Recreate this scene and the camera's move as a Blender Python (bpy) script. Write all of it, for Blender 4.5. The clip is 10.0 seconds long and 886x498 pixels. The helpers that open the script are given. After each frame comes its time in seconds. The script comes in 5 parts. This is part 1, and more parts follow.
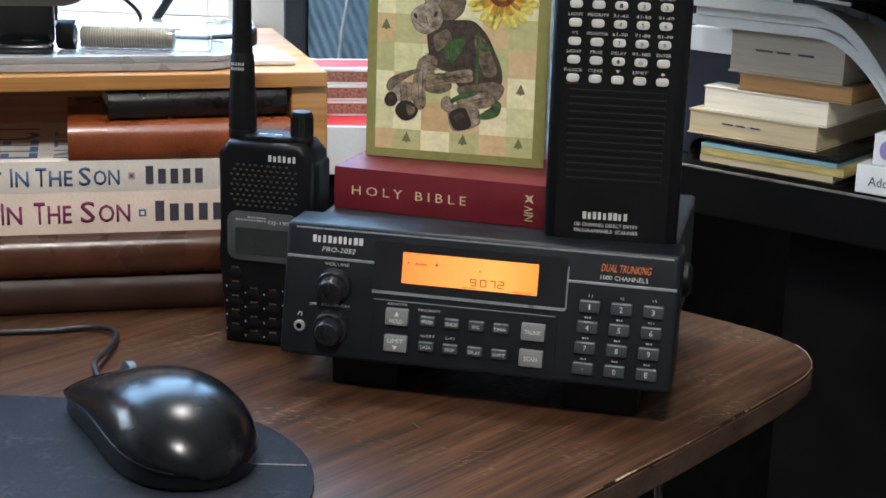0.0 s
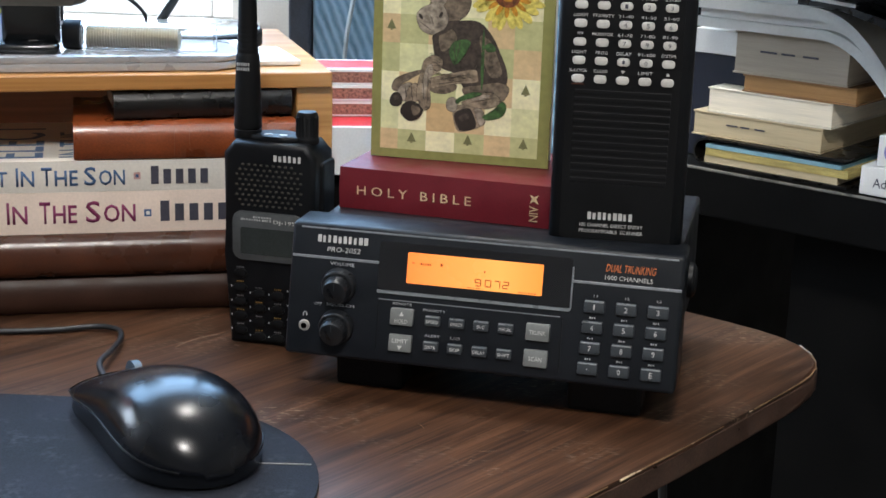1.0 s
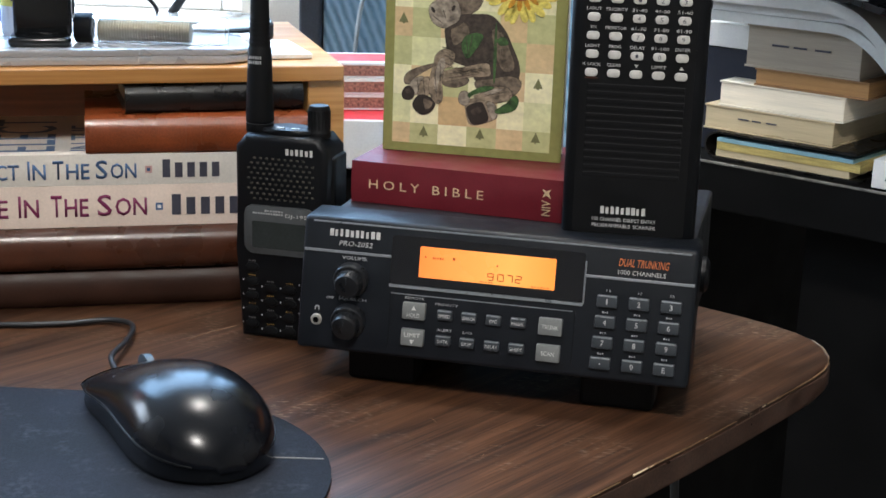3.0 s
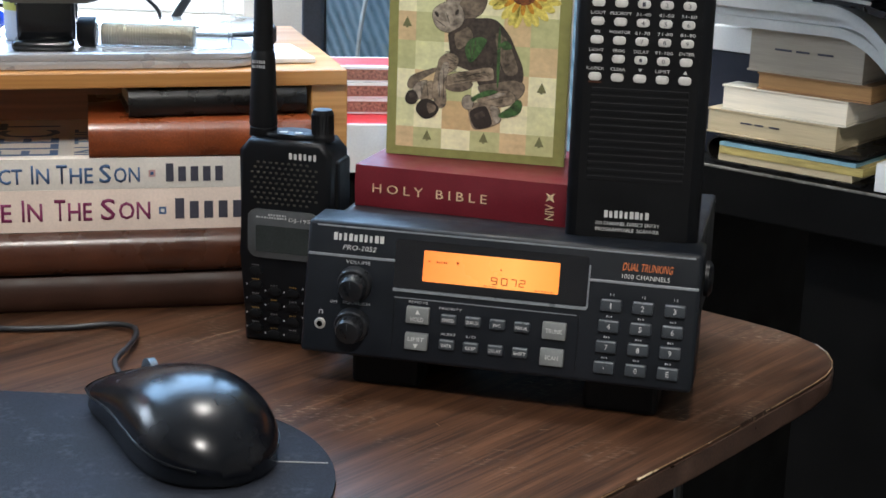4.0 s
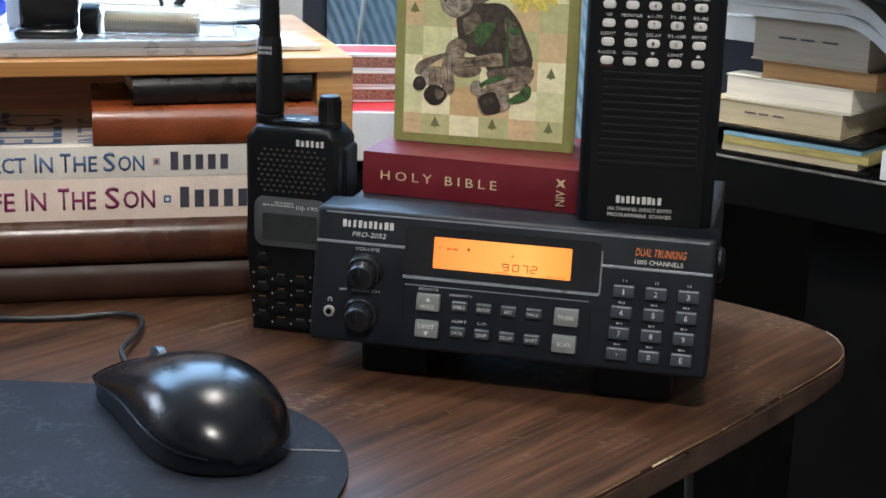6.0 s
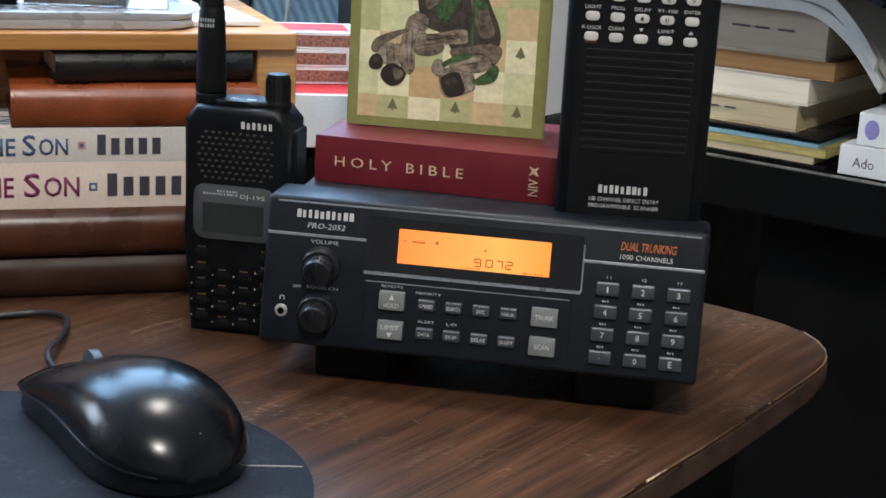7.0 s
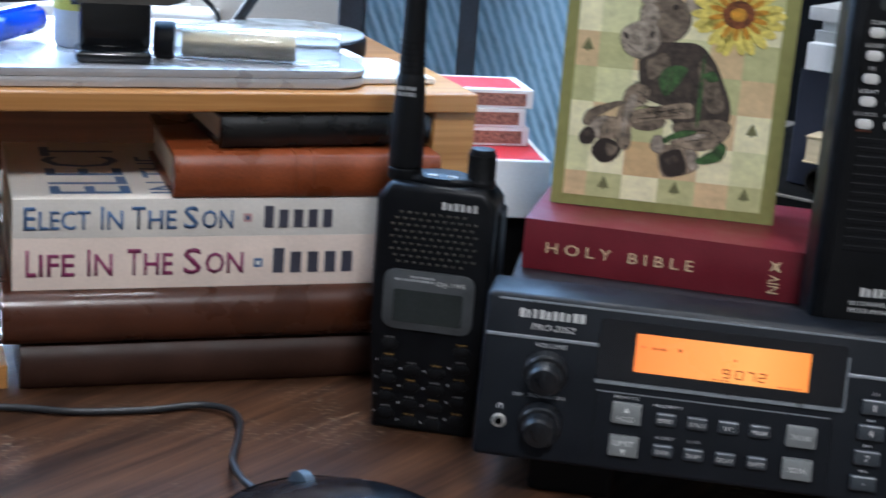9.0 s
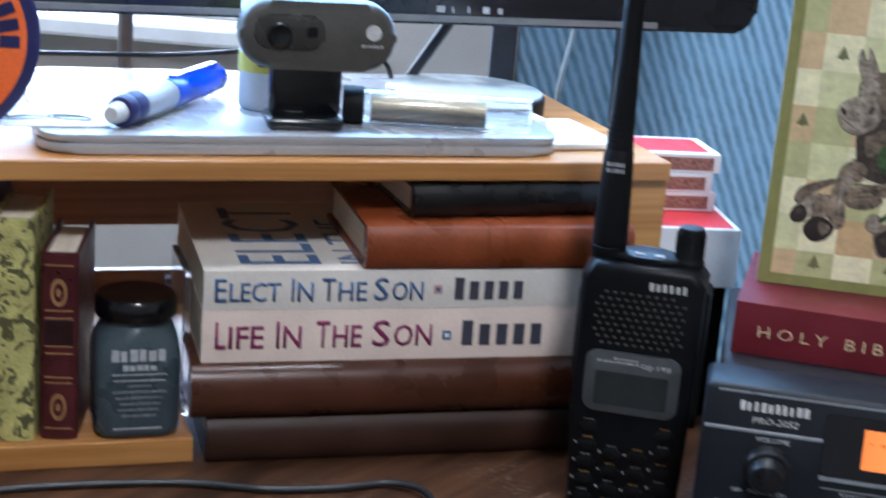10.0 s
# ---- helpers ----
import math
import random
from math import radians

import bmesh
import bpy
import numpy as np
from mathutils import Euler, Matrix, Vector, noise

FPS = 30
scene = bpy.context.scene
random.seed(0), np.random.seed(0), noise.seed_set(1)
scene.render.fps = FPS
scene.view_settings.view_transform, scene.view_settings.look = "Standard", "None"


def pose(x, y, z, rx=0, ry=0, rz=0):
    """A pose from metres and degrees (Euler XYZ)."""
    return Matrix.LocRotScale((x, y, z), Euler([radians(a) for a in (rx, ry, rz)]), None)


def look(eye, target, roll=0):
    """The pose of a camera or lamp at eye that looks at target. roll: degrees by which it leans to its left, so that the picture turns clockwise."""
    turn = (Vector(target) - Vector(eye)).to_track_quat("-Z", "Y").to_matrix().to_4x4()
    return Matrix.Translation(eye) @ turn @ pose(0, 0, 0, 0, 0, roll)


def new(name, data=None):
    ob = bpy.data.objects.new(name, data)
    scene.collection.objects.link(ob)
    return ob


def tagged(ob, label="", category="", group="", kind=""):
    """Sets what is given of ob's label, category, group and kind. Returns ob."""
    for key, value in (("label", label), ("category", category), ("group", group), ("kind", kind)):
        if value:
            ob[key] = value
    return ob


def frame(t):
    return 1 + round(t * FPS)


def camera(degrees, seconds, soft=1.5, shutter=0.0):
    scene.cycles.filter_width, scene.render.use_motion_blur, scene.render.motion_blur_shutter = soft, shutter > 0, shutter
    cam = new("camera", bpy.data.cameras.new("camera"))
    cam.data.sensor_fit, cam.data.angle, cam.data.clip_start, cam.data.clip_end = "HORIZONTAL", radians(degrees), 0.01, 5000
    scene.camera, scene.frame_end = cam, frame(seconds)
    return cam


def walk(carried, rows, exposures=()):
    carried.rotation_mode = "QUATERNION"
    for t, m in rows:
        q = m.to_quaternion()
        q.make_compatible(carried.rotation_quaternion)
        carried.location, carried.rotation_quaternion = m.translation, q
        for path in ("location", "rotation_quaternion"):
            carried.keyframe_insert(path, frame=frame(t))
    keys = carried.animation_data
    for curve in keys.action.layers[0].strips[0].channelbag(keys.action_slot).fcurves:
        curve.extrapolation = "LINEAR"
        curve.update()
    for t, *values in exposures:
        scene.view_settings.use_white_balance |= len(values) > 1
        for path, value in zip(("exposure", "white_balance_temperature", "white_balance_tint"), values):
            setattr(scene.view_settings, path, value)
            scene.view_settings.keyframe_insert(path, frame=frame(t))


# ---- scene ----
cam = camera(32.0, 10.0, soft=1.6, shutter=0.5)
PATH = [
    (0.0, (0.04950, -0.05003, 1.08115), (-0.01070, 0.91224, 0.81581), 1.680),
    (0.5, (0.04874, -0.05224, 1.08089), (-0.01225, 0.91033, 0.81679), 1.722),
    (1.0, (0.04879, -0.05151, 1.08016), (-0.01372, 0.91100, 0.81623), 1.763),
    (1.5, (0.04863, -0.05157, 1.08117), (-0.01524, 0.91065, 0.81648), 1.789),
    (2.0, (0.04696, -0.05093, 1.07706), (-0.01780, 0.91104, 0.81167), 1.846),
    (2.5, (0.04661, -0.04979, 1.07973), (-0.01961, 0.91110, 0.81083), 1.806),
    (4.0, (0.04391, -0.04998, 1.08055), (-0.02366, 0.91155, 0.81428), 1.761),
    (4.5, (0.04414, -0.05029, 1.07918), (-0.02511, 0.91137, 0.81380), 1.820),
    (5.0, (0.04471, -0.04718, 1.07690), (-0.02441, 0.91395, 0.80959), 1.571),
    (5.5, (0.04513, -0.04444, 1.07176), (-0.02015, 0.91719, 0.80528), 1.645),
    (6.0, (0.03196, -0.04448, 1.07160), (-0.02920, 0.91715, 0.80415), 1.659),
    (7.5, (-0.05536, 0.08209, 1.03744), (-0.02110, 1.04575, 0.77250), 3.502),
    (8.0, (-0.09732, 0.11218, 1.05248), (-0.06829, 1.07455, 0.78232), 3.593),
    (8.5, (-0.10139, 0.12294, 1.05851), (-0.05948, 1.08415, 0.78590), 3.727),
    (9.0, (-0.14062, 0.13047, 1.06694), (-0.11351, 1.09271, 0.79609), 4.286),
    (9.5, (-0.17678, 0.14647, 1.07037), (-0.17120, 1.10867, 0.79809), 4.625),
    (10.0, (-0.20986, 0.16392, 1.09216), (-0.22830, 1.12588, 0.81956), 4.373),
]
walk(cam, [(t, look(eye, target, roll)) for t, eye, target, roll in PATH], exposures=[(0.0, -0.02, 6150, 11), (6.0, -0.02, 6150, 11), (7.5, -0.15, 6000, 11), (10.0, -0.22, 5400, 13)])

# ---- light ----
world = bpy.data.worlds.new("sky")
scene.world = world
world.use_nodes = True
wn = world.node_tree.nodes
sky = wn.new("ShaderNodeTexSky")
sky.sky_type, sky.sun_disc = "NISHITA", False
sky.sun_elevation, sky.sun_rotation = radians(40), radians(200)
world.node_tree.links.new(sky.outputs[0], wn["Background"].inputs[0])
wn["Background"].inputs[1].default_value = 0.10


def lamp(name, kind, energy, color, m, size=1.0, size_y=None):
    d = bpy.data.lights.new(name, kind)
    d.energy, d.color = energy, color
    if kind == "AREA":
        d.size = size
        if size_y:
            d.shape, d.size_y = "RECTANGLE", size_y
    elif kind == "SUN":
        d.angle = radians(0.5)
    ob = new(name, d)
    ob.matrix_world = m
    return ob


LAMPS = ((0.05, -0.42, 31), (-0.12, 1.12, 15))
lamp("window_daylight", "AREA", 85, (0.76, 0.88, 1.0), look((-1.0, 2.52, 1.38), (-0.2, 0.85, 0.78)), 1.0, 1.2)
# Added lamp at the unseen west window, for light and shadows from the left.
lamp("window_daylight", "AREA", 30, (0.78, 0.89, 1.0), look((-2.36, 1.35, 1.75), (-0.1, 0.75, 0.76)), 0.8, 0.75)
for x, y, watts in LAMPS:
    lamp("ceiling_light_bulb", "AREA", watts, (1.0, 0.94, 0.84), look((x, y, 2.28), (x * 0.5, y + 0.4 * (0.9 - y), 0.78)), 0.26)


# ---- materials ----
def mat(name, color, rough=0.5, metal=0.0, var=0.12, scale=60.0, bump=0.0, fine=600.0, coat=0.0, stretch=(1, 1, 1), turn=0.0, emit=None, power=0.0, trans=0.0, ior=1.45, spot=None, rvar=0.1, random=0.0, sheen=0.0, spec=0.5):
    """Plain surface with cloudy and fine variation in colour, gloss and relief."""
    m = bpy.data.materials.new(name)
    m.use_nodes = True
    nt = m.node_tree
    n, l = nt.nodes, nt.links
    b = n["Principled BSDF"]
    b.inputs["Roughness"].default_value = rough
    b.inputs["Metallic"].default_value = metal
    b.inputs["Coat Weight"].default_value = coat
    b.inputs["Coat Roughness"].default_value = 0.08
    b.inputs["Transmission Weight"].default_value = trans
    b.inputs["IOR"].default_value = ior
    b.inputs["Sheen Weight"].default_value = sheen
    b.inputs["Specular IOR Level"].default_value = spec
    tc = n.new("ShaderNodeTexCoord")
    mp = n.new("ShaderNodeMapping")
    mp.inputs["Scale"].default_value = stretch
    mp.inputs["Rotation"].default_value = (0, 0, turn)
    l.new(tc.outputs["Object"], mp.inputs[0])
    n1 = n.new("ShaderNodeTexNoise")
    n1.inputs["Scale"].default_value, n1.inputs["Detail"].default_value = scale, 4
    n2 = n.new("ShaderNodeTexNoise")
    n2.inputs["Scale"].default_value, n2.inputs["Detail"].default_value = fine, 2
    l.new(mp.outputs[0], n1.inputs[0])
    l.new(mp.outputs[0], n2.inputs[0])
    add = n.new("ShaderNodeMath")
    add.operation = "MULTIPLY_ADD"
    add.inputs[1].default_value = 0.4
    l.new(n2.outputs[0], add.inputs[0])
    sc = n.new("ShaderNodeMath")
    sc.operation = "MULTIPLY"
    sc.inputs[1].default_value = 0.6
    l.new(n1.outputs[0], sc.inputs[0])
    l.new(sc.outputs[0], add.inputs[2])
    ramp = n.new("ShaderNodeValToRGB")
    ramp.color_ramp.elements[0].position, ramp.color_ramp.elements[1].position = 0.3, 0.7
    lo = [max(0.0, c * (1 - var * 2)) for c in color]
    hi = [min(1.0, c * (1 + var * 2)) for c in color]
    if spot:
        hi = spot
    ramp.color_ramp.elements[0].color, ramp.color_ramp.elements[1].color = (*lo, 1), (*hi, 1)
    l.new(add.outputs[0], ramp.inputs[0])
    l.new(ramp.outputs[0], b.inputs["Base Color"])
    if random:
        oi = n.new("ShaderNodeObjectInfo")
        hs = n.new("ShaderNodeHueSaturation")
        mr = n.new("ShaderNodeMapRange")
        mr.inputs[3].default_value, mr.inputs[4].default_value = 1 - random, 1 + random
        l.new(oi.outputs["Random"], mr.inputs[0])
        l.new(mr.outputs[0], hs.inputs["Value"])
        l.new(ramp.outputs[0], hs.inputs["Color"])
        l.new(hs.outputs[0], b.inputs["Base Color"])
    if rvar:
        rr = n.new("ShaderNodeMapRange")
        rr.inputs[1].default_value, rr.inputs[2].default_value = 0.3, 0.7
        rr.inputs[3].default_value, rr.inputs[4].default_value = max(0.02, rough - rvar), min(1.0, rough + rvar)
        l.new(n1.outputs[0], rr.inputs[0])
        l.new(rr.outputs[0], b.inputs["Roughness"])
    if bump:
        bp = n.new("ShaderNodeBump")
        bp.inputs["Strength"].default_value, bp.inputs["Distance"].default_value = bump, 0.0006
        l.new(add.outputs[0], bp.inputs["Height"])
        l.new(bp.outputs[0], b.inputs["Normal"])
    if emit:
        b.inputs["Emission Color"].default_value = (*emit, 1)
        b.inputs["Emission Strength"].default_value = power
    return m


def wood(name, dark, light, rough, grain_turn, lines, along=1.0, bump=0.1):
    """Straight-grained wood: long streaks at two scales with pores."""
    m = bpy.data.materials.new(name)
    m.use_nodes = True
    nt = m.node_tree
    n, l = nt.nodes, nt.links
    b = n["Principled BSDF"]
    tc = n.new("ShaderNodeTexCoord")
    rot = n.new("ShaderNodeMapping")
    rot.inputs["Rotation"].default_value = (0, 0, -grain_turn)
    l.new(tc.outputs["Object"], rot.inputs[0])
    outs = []
    for s, st in ((lines, 0.05), (lines * 5, 0.03)):
        mp = n.new("ShaderNodeMapping")
        mp.inputs["Scale"].default_value = (st * along, 1, 1)
        l.new(rot.outputs[0], mp.inputs[0])
        t = n.new("ShaderNodeTexNoise")
        t.inputs["Scale"].default_value, t.inputs["Detail"].default_value, t.inputs["Distortion"].default_value = s, 5, 0.4
        l.new(mp.outputs[0], t.inputs[0])
        outs.append(t)
    mix = n.new("ShaderNodeMath")
    mix.operation = "MULTIPLY_ADD"
    mix.inputs[1].default_value = 0.45
    half = n.new("ShaderNodeMath")
    half.operation = "MULTIPLY"
    half.inputs[1].default_value = 0.55
    l.new(outs[0].outputs[0], half.inputs[0])
    l.new(outs[1].outputs[0], mix.inputs[0])
    l.new(half.outputs[0], mix.inputs[2])
    ramp = n.new("ShaderNodeValToRGB")
    e = ramp.color_ramp.elements
    e[0].position, e[1].position = 0.38, 0.62
    e[0].color, e[1].color = (*dark, 1), (*light, 1)
    l.new(mix.outputs[0], ramp.inputs[0])
    l.new(ramp.outputs[0], b.inputs["Base Color"])
    rr = n.new("ShaderNodeMapRange")
    rr.inputs[3].default_value, rr.inputs[4].default_value = rough + 0.12, rough - 0.08
    l.new(outs[0].outputs[0], rr.inputs[0])
    l.new(rr.outputs[0], b.inputs["Roughness"])
    bp = n.new("ShaderNodeBump")
    bp.inputs["Strength"].default_value, bp.inputs["Distance"].default_value = bump, 0.0004
    l.new(mix.outputs[0], bp.inputs["Height"])
    l.new(bp.outputs[0], b.inputs["Normal"])
    return m


def scuffed(m, color, patch, speck, lo, hi, stretch=(1, 1, 1), turn=0.0, start=0.50):
    """Lays sparse pale rubs over a surface: fine specks inside scattered patches."""
    n, l = m.node_tree.nodes, m.node_tree.links
    b = n["Principled BSDF"]
    tc = n.new("ShaderNodeTexCoord")
    mp = n.new("ShaderNodeMapping")
    mp.inputs["Scale"].default_value, mp.inputs["Rotation"].default_value = stretch, (0, 0, turn)
    l.new(tc.outputs["Object"], mp.inputs[0])
    masks = []
    for scale, a, c, src in ((patch, start, start + 0.16, tc.outputs["Object"]), (speck, lo, hi, mp.outputs[0])):
        t = n.new("ShaderNodeTexNoise")
        t.inputs["Scale"].default_value, t.inputs["Detail"].default_value = scale, 4
        l.new(src, t.inputs[0])
        r = n.new("ShaderNodeMapRange")
        r.inputs[1].default_value, r.inputs[2].default_value = a, c
        l.new(t.outputs[0], r.inputs[0])
        masks.append(r)
    mul = n.new("ShaderNodeMath")
    mul.operation = "MULTIPLY"
    l.new(masks[0].outputs[0], mul.inputs[0])
    l.new(masks[1].outputs[0], mul.inputs[1])
    mx = n.new("ShaderNodeMixRGB")
    mx.inputs[2].default_value = (*color, 1)
    l.new(mul.outputs[0], mx.inputs[0])
    l.new(b.inputs["Base Color"].links[0].from_socket, mx.inputs[1])
    l.new(mx.outputs[0], b.inputs["Base Color"])
    return m


def banded(m, turn, scale, dark):
    """Broad dark growth bands along the grain, wandering a little."""
    n, l = m.node_tree.nodes, m.node_tree.links
    b = n["Principled BSDF"]
    tc = n.new("ShaderNodeTexCoord")
    rot = n.new("ShaderNodeMapping")
    rot.inputs["Rotation"].default_value = (0, 0, -turn)
    l.new(tc.outputs["Object"], rot.inputs[0])
    mp = n.new("ShaderNodeMapping")
    mp.inputs["Scale"].default_value = (0.085, 1, 1)
    l.new(rot.outputs[0], mp.inputs[0])
    t = n.new("ShaderNodeTexNoise")
    t.inputs["Scale"].default_value, t.inputs["Detail"].default_value, t.inputs["Roughness"].default_value, t.inputs["Distortion"].default_value = scale, 6, 0.62, 0.8
    l.new(mp.outputs[0], t.inputs[0])
    r = n.new("ShaderNodeMapRange")
    r.inputs[1].default_value, r.inputs[2].default_value, r.inputs[3].default_value, r.inputs[4].default_value = 0.46, 0.64, 0.0, 0.78
    l.new(t.outputs[0], r.inputs[0])
    mx = n.new("ShaderNodeMixRGB")
    mx.inputs[2].default_value = (*dark, 1)
    l.new(r.outputs[0], mx.inputs[0])
    l.new(b.inputs["Base Color"].links[0].from_socket, mx.inputs[1])
    l.new(mx.outputs[0], b.inputs["Base Color"])
    return m


def weave(name, a, c, scale, turn):
    """Coarse woven cloth with slanting ribs."""
    m = mat(name, a, 0.9, var=0.2, scale=40, fine=900, bump=0.3, sheen=0.3)
    nt = m.node_tree
    n, l = nt.nodes, nt.links
    b = n["Principled BSDF"]
    tc = n.new("ShaderNodeTexCoord")
    mp = n.new("ShaderNodeMapping")
    mp.inputs["Rotation"].default_value = (0, turn, 0)
    l.new(tc.outputs["Object"], mp.inputs[0])
    w = n.new("ShaderNodeTexWave")
    w.inputs["Scale"].default_value, w.inputs["Distortion"].default_value = scale, 1.5
    w.inputs["Detail"].default_value, w.inputs["Detail Scale"].default_value = 3, 3
    l.new(mp.outputs[0], w.inputs[0])
    old = b.inputs["Base Color"].links[0].from_socket
    mx = n.new("ShaderNodeMixRGB")
    mx.inputs[2].default_value = (*c, 1)
    l.new(w.outputs[1], mx.inputs[0])
    l.new(old, mx.inputs[1])
    l.new(mx.outputs[0], b.inputs["Base Color"])
    bp = n.new("ShaderNodeBump")
    bp.inputs["Strength"].default_value, bp.inputs["Distance"].default_value = 0.5, 0.002
    l.new(w.outputs[1], bp.inputs["Height"])
    l.new(bp.outputs[0], b.inputs["Normal"])
    return m


def pages_mat(name, color):
    """Stacked paper edges: fine layers along z."""
    return mat(name, color, 0.85, var=0.09, scale=30, fine=300, stretch=(0.15, 0.15, 6), bump=0.25)


GRAIN = radians(53.7)
M_TABLE = wood("walnut_laminate", (0.025, 0.0105, 0.0055), (0.106, 0.0480, 0.0245), 0.40, GRAIN, 120, along=1.0, bump=0.14)
scuffed(banded(M_TABLE, GRAIN, 46, (0.0135, 0.0062, 0.0036)), (0.22, 0.165, 0.12), 15, 420, 0.54, 0.70, (0.4, 1, 1), -0.4, 0.52)
M_EDGE = mat("table_edge", (0.060, 0.034, 0.025), 0.36, var=0.3, scale=50, bump=0.2)
M_WORN = mat("worn_edge", (0.23, 0.14, 0.075), 0.45, var=0.35, scale=90)
M_CHIP = mat("bare_chipped_edge", (0.60, 0.47, 0.32), 0.55, var=0.3, scale=120)
M_CAPTION = mat("dim_caption", (0.13, 0.13, 0.13), 0.6, var=0.1)
M_NICK = mat("pale_nick", (0.20, 0.12, 0.07), 0.6, var=0.3, scale=90)
M_WHEEL = mat("blue_grey_rubber", (0.035, 0.055, 0.075), 0.45, var=0.1)
M_PINE = wood("varnished_pine", (0.36, 0.155, 0.036), (0.56, 0.285, 0.088), 0.38, 0.0, 60, bump=0.05)
M_BACK = wood("dark_pine_back", (0.16, 0.06, 0.03), (0.30, 0.12, 0.06), 0.45, 0.0, 40, bump=0.05)
M_RADIO = mat("charcoal_plastic", (0.0072, 0.0090, 0.0128), 0.44, var=0.10, scale=50, fine=2600, bump=0.12, spec=0.3)
M_RADIO_TOP = mat("charcoal_metal", (0.014, 0.015, 0.019), 0.44, var=0.12, scale=40, fine=2600, bump=0.12)
M_BLACK = mat("black_plastic", (0.0042, 0.0048, 0.0062), 0.42, var=0.15, scale=60, fine=2600, bump=0.10, spec=0.22)
M_MATTE = mat("matte_black_rubber", (0.0040, 0.0043, 0.0052), 0.55, var=0.15, scale=60, fine=1800, bump=0.1, spec=0.22)
M_SHINE = mat("polished_black_plastic", (0.0030, 0.0036, 0.0055), 0.24, var=0.1, scale=40, rvar=0.05, spec=0.36)
M_GLOSS = mat("glossy_black_plastic", (0.0025, 0.003, 0.004), 0.20, var=0.1, scale=40, coat=0.0, rvar=0.03, spec=0.75)
M_SCREEN = mat("lit_screen", (0.02, 0.02, 0.02), 0.3, var=0.05, emit=(0.42, 0.68, 1.0), power=13.0)
# Small glints on the speaker grille, painted as a lighter amber tone.
M_DOT = mat("speaker_glint", (0.055, 0.050, 0.038), 0.4, var=0.2, scale=300)
M_SMOKE = mat("smoked_window", (0.006, 0.006, 0.008), 0.12, var=0.05, scale=30, rvar=0.02)
M_KEY_D = mat("slate_key", (0.035, 0.042, 0.050), 0.40, var=0.08, scale=120)
M_KEY_L = mat("grey_key", (0.17, 0.18, 0.18), 0.45, var=0.08, scale=120)
M_KEY_W = mat("ivory_key", (0.55, 0.54, 0.52), 0.45, var=0.08, scale=120)
M_SILVER = mat("silver_line", (0.24, 0.26, 0.28), 0.35, 0.4, var=0.1, scale=200)
M_RING = mat("satin_nickel", (0.50, 0.49, 0.46), 0.5, 0.6, var=0.06, scale=300)
# Near-black, no gloss: shade put into colour for the socket hole and base plate.
M_SHADE_BLACK = mat("shade_black", (0.001, 0.001, 0.001), 0.9, var=0.1, spec=0.0)
M_PRINT = mat("white_print", (0.54, 0.54, 0.53), 0.6, var=0.08, scale=300)
M_PRINT_D = mat("grey_print", (0.40, 0.41, 0.42), 0.6, var=0.1, scale=300)
M_ORANGE = mat("orange_print", (0.62, 0.17, 0.05), 0.6, var=0.12, scale=300)
M_YELLOW_D = mat("amber_print", (0.20, 0.12, 0.03), 0.6, var=0.12, scale=300)
M_LCD = mat("amber_display", (0.30, 0.08, 0.01), 0.3, var=0.06, scale=25, emit=(1.0, 0.32, 0.055), power=1.2)
LN, LL = M_LCD.node_tree.nodes, M_LCD.node_tree.links
lt, ls, lr = LN.new("ShaderNodeTexCoord"), LN.new("ShaderNodeSeparateXYZ"), LN.new("ShaderNodeValToRGB")
LL.new(lt.outputs["Generated"], ls.inputs[0])
LL.new(ls.outputs[0], lr.inputs[0])
lr.color_ramp.elements[0].color, lr.color_ramp.elements[1].color = (1.0, 0.235, 0.045, 1), (1.0, 0.29, 0.045, 1)
lr.color_ramp.elements.new(0.22).color = (1.0, 0.31, 0.065, 1)
lr.color_ramp.elements.new(0.68).color = (1.0, 0.43, 0.095, 1)
LL.new(lr.outputs[0], LN["Principled BSDF"].inputs["Emission Color"])
M_LCD_INK = mat("display_digits", (0.25, 0.06, 0.01), 0.4, var=0.05, emit=(0.45, 0.07, 0.01), power=0.35)
M_LCD_GREY = mat("grey_display", (0.030, 0.034, 0.033), 0.16, var=0.1, scale=60, rvar=0.03)
M_LCD_RIM = mat("grey_rim", (0.058, 0.063, 0.067), 0.45, var=0.1, scale=120)
M_BIBLE = mat("maroon_cover", (0.135, 0.010, 0.018), 0.42, var=0.12, scale=40, fine=1500, bump=0.15)
M_GOLD = mat("gold_foil", (0.85, 0.66, 0.40), 0.40, 0.4, var=0.12, scale=300)
M_PAGE = pages_mat("page_edges", (0.72, 0.66, 0.54))
M_PAGE_TAN = pages_mat("tan_page_edges", (0.50, 0.41, 0.26))
M_PAGE_GREY = pages_mat("grey_page_edges", (0.40, 0.34, 0.27))
M_PAGE_W = pages_mat("white_page_edges", (0.78, 0.70, 0.56))
M_SPINE_B = mat("cream_grey_cover", (0.66, 0.62, 0.56), 0.5, var=0.06, scale=25, bump=0.03)
M_SPINE_P = mat("cream_pink_cover", (0.76, 0.63, 0.54), 0.5, var=0.06, scale=25, bump=0.03)
M_COVER_T = mat("tan_paper_cover", (0.52, 0.42, 0.26), 0.5, var=0.08, scale=25)
M_BLUE_INK = mat("slate_blue_ink", (0.06, 0.12, 0.25), 0.5, var=0.1)
M_PLUM_INK = mat("plum_ink", (0.22, 0.03, 0.10), 0.5, var=0.1)
M_DARK_INK = mat("charcoal_ink", (0.05, 0.05, 0.07), 0.5, var=0.1)
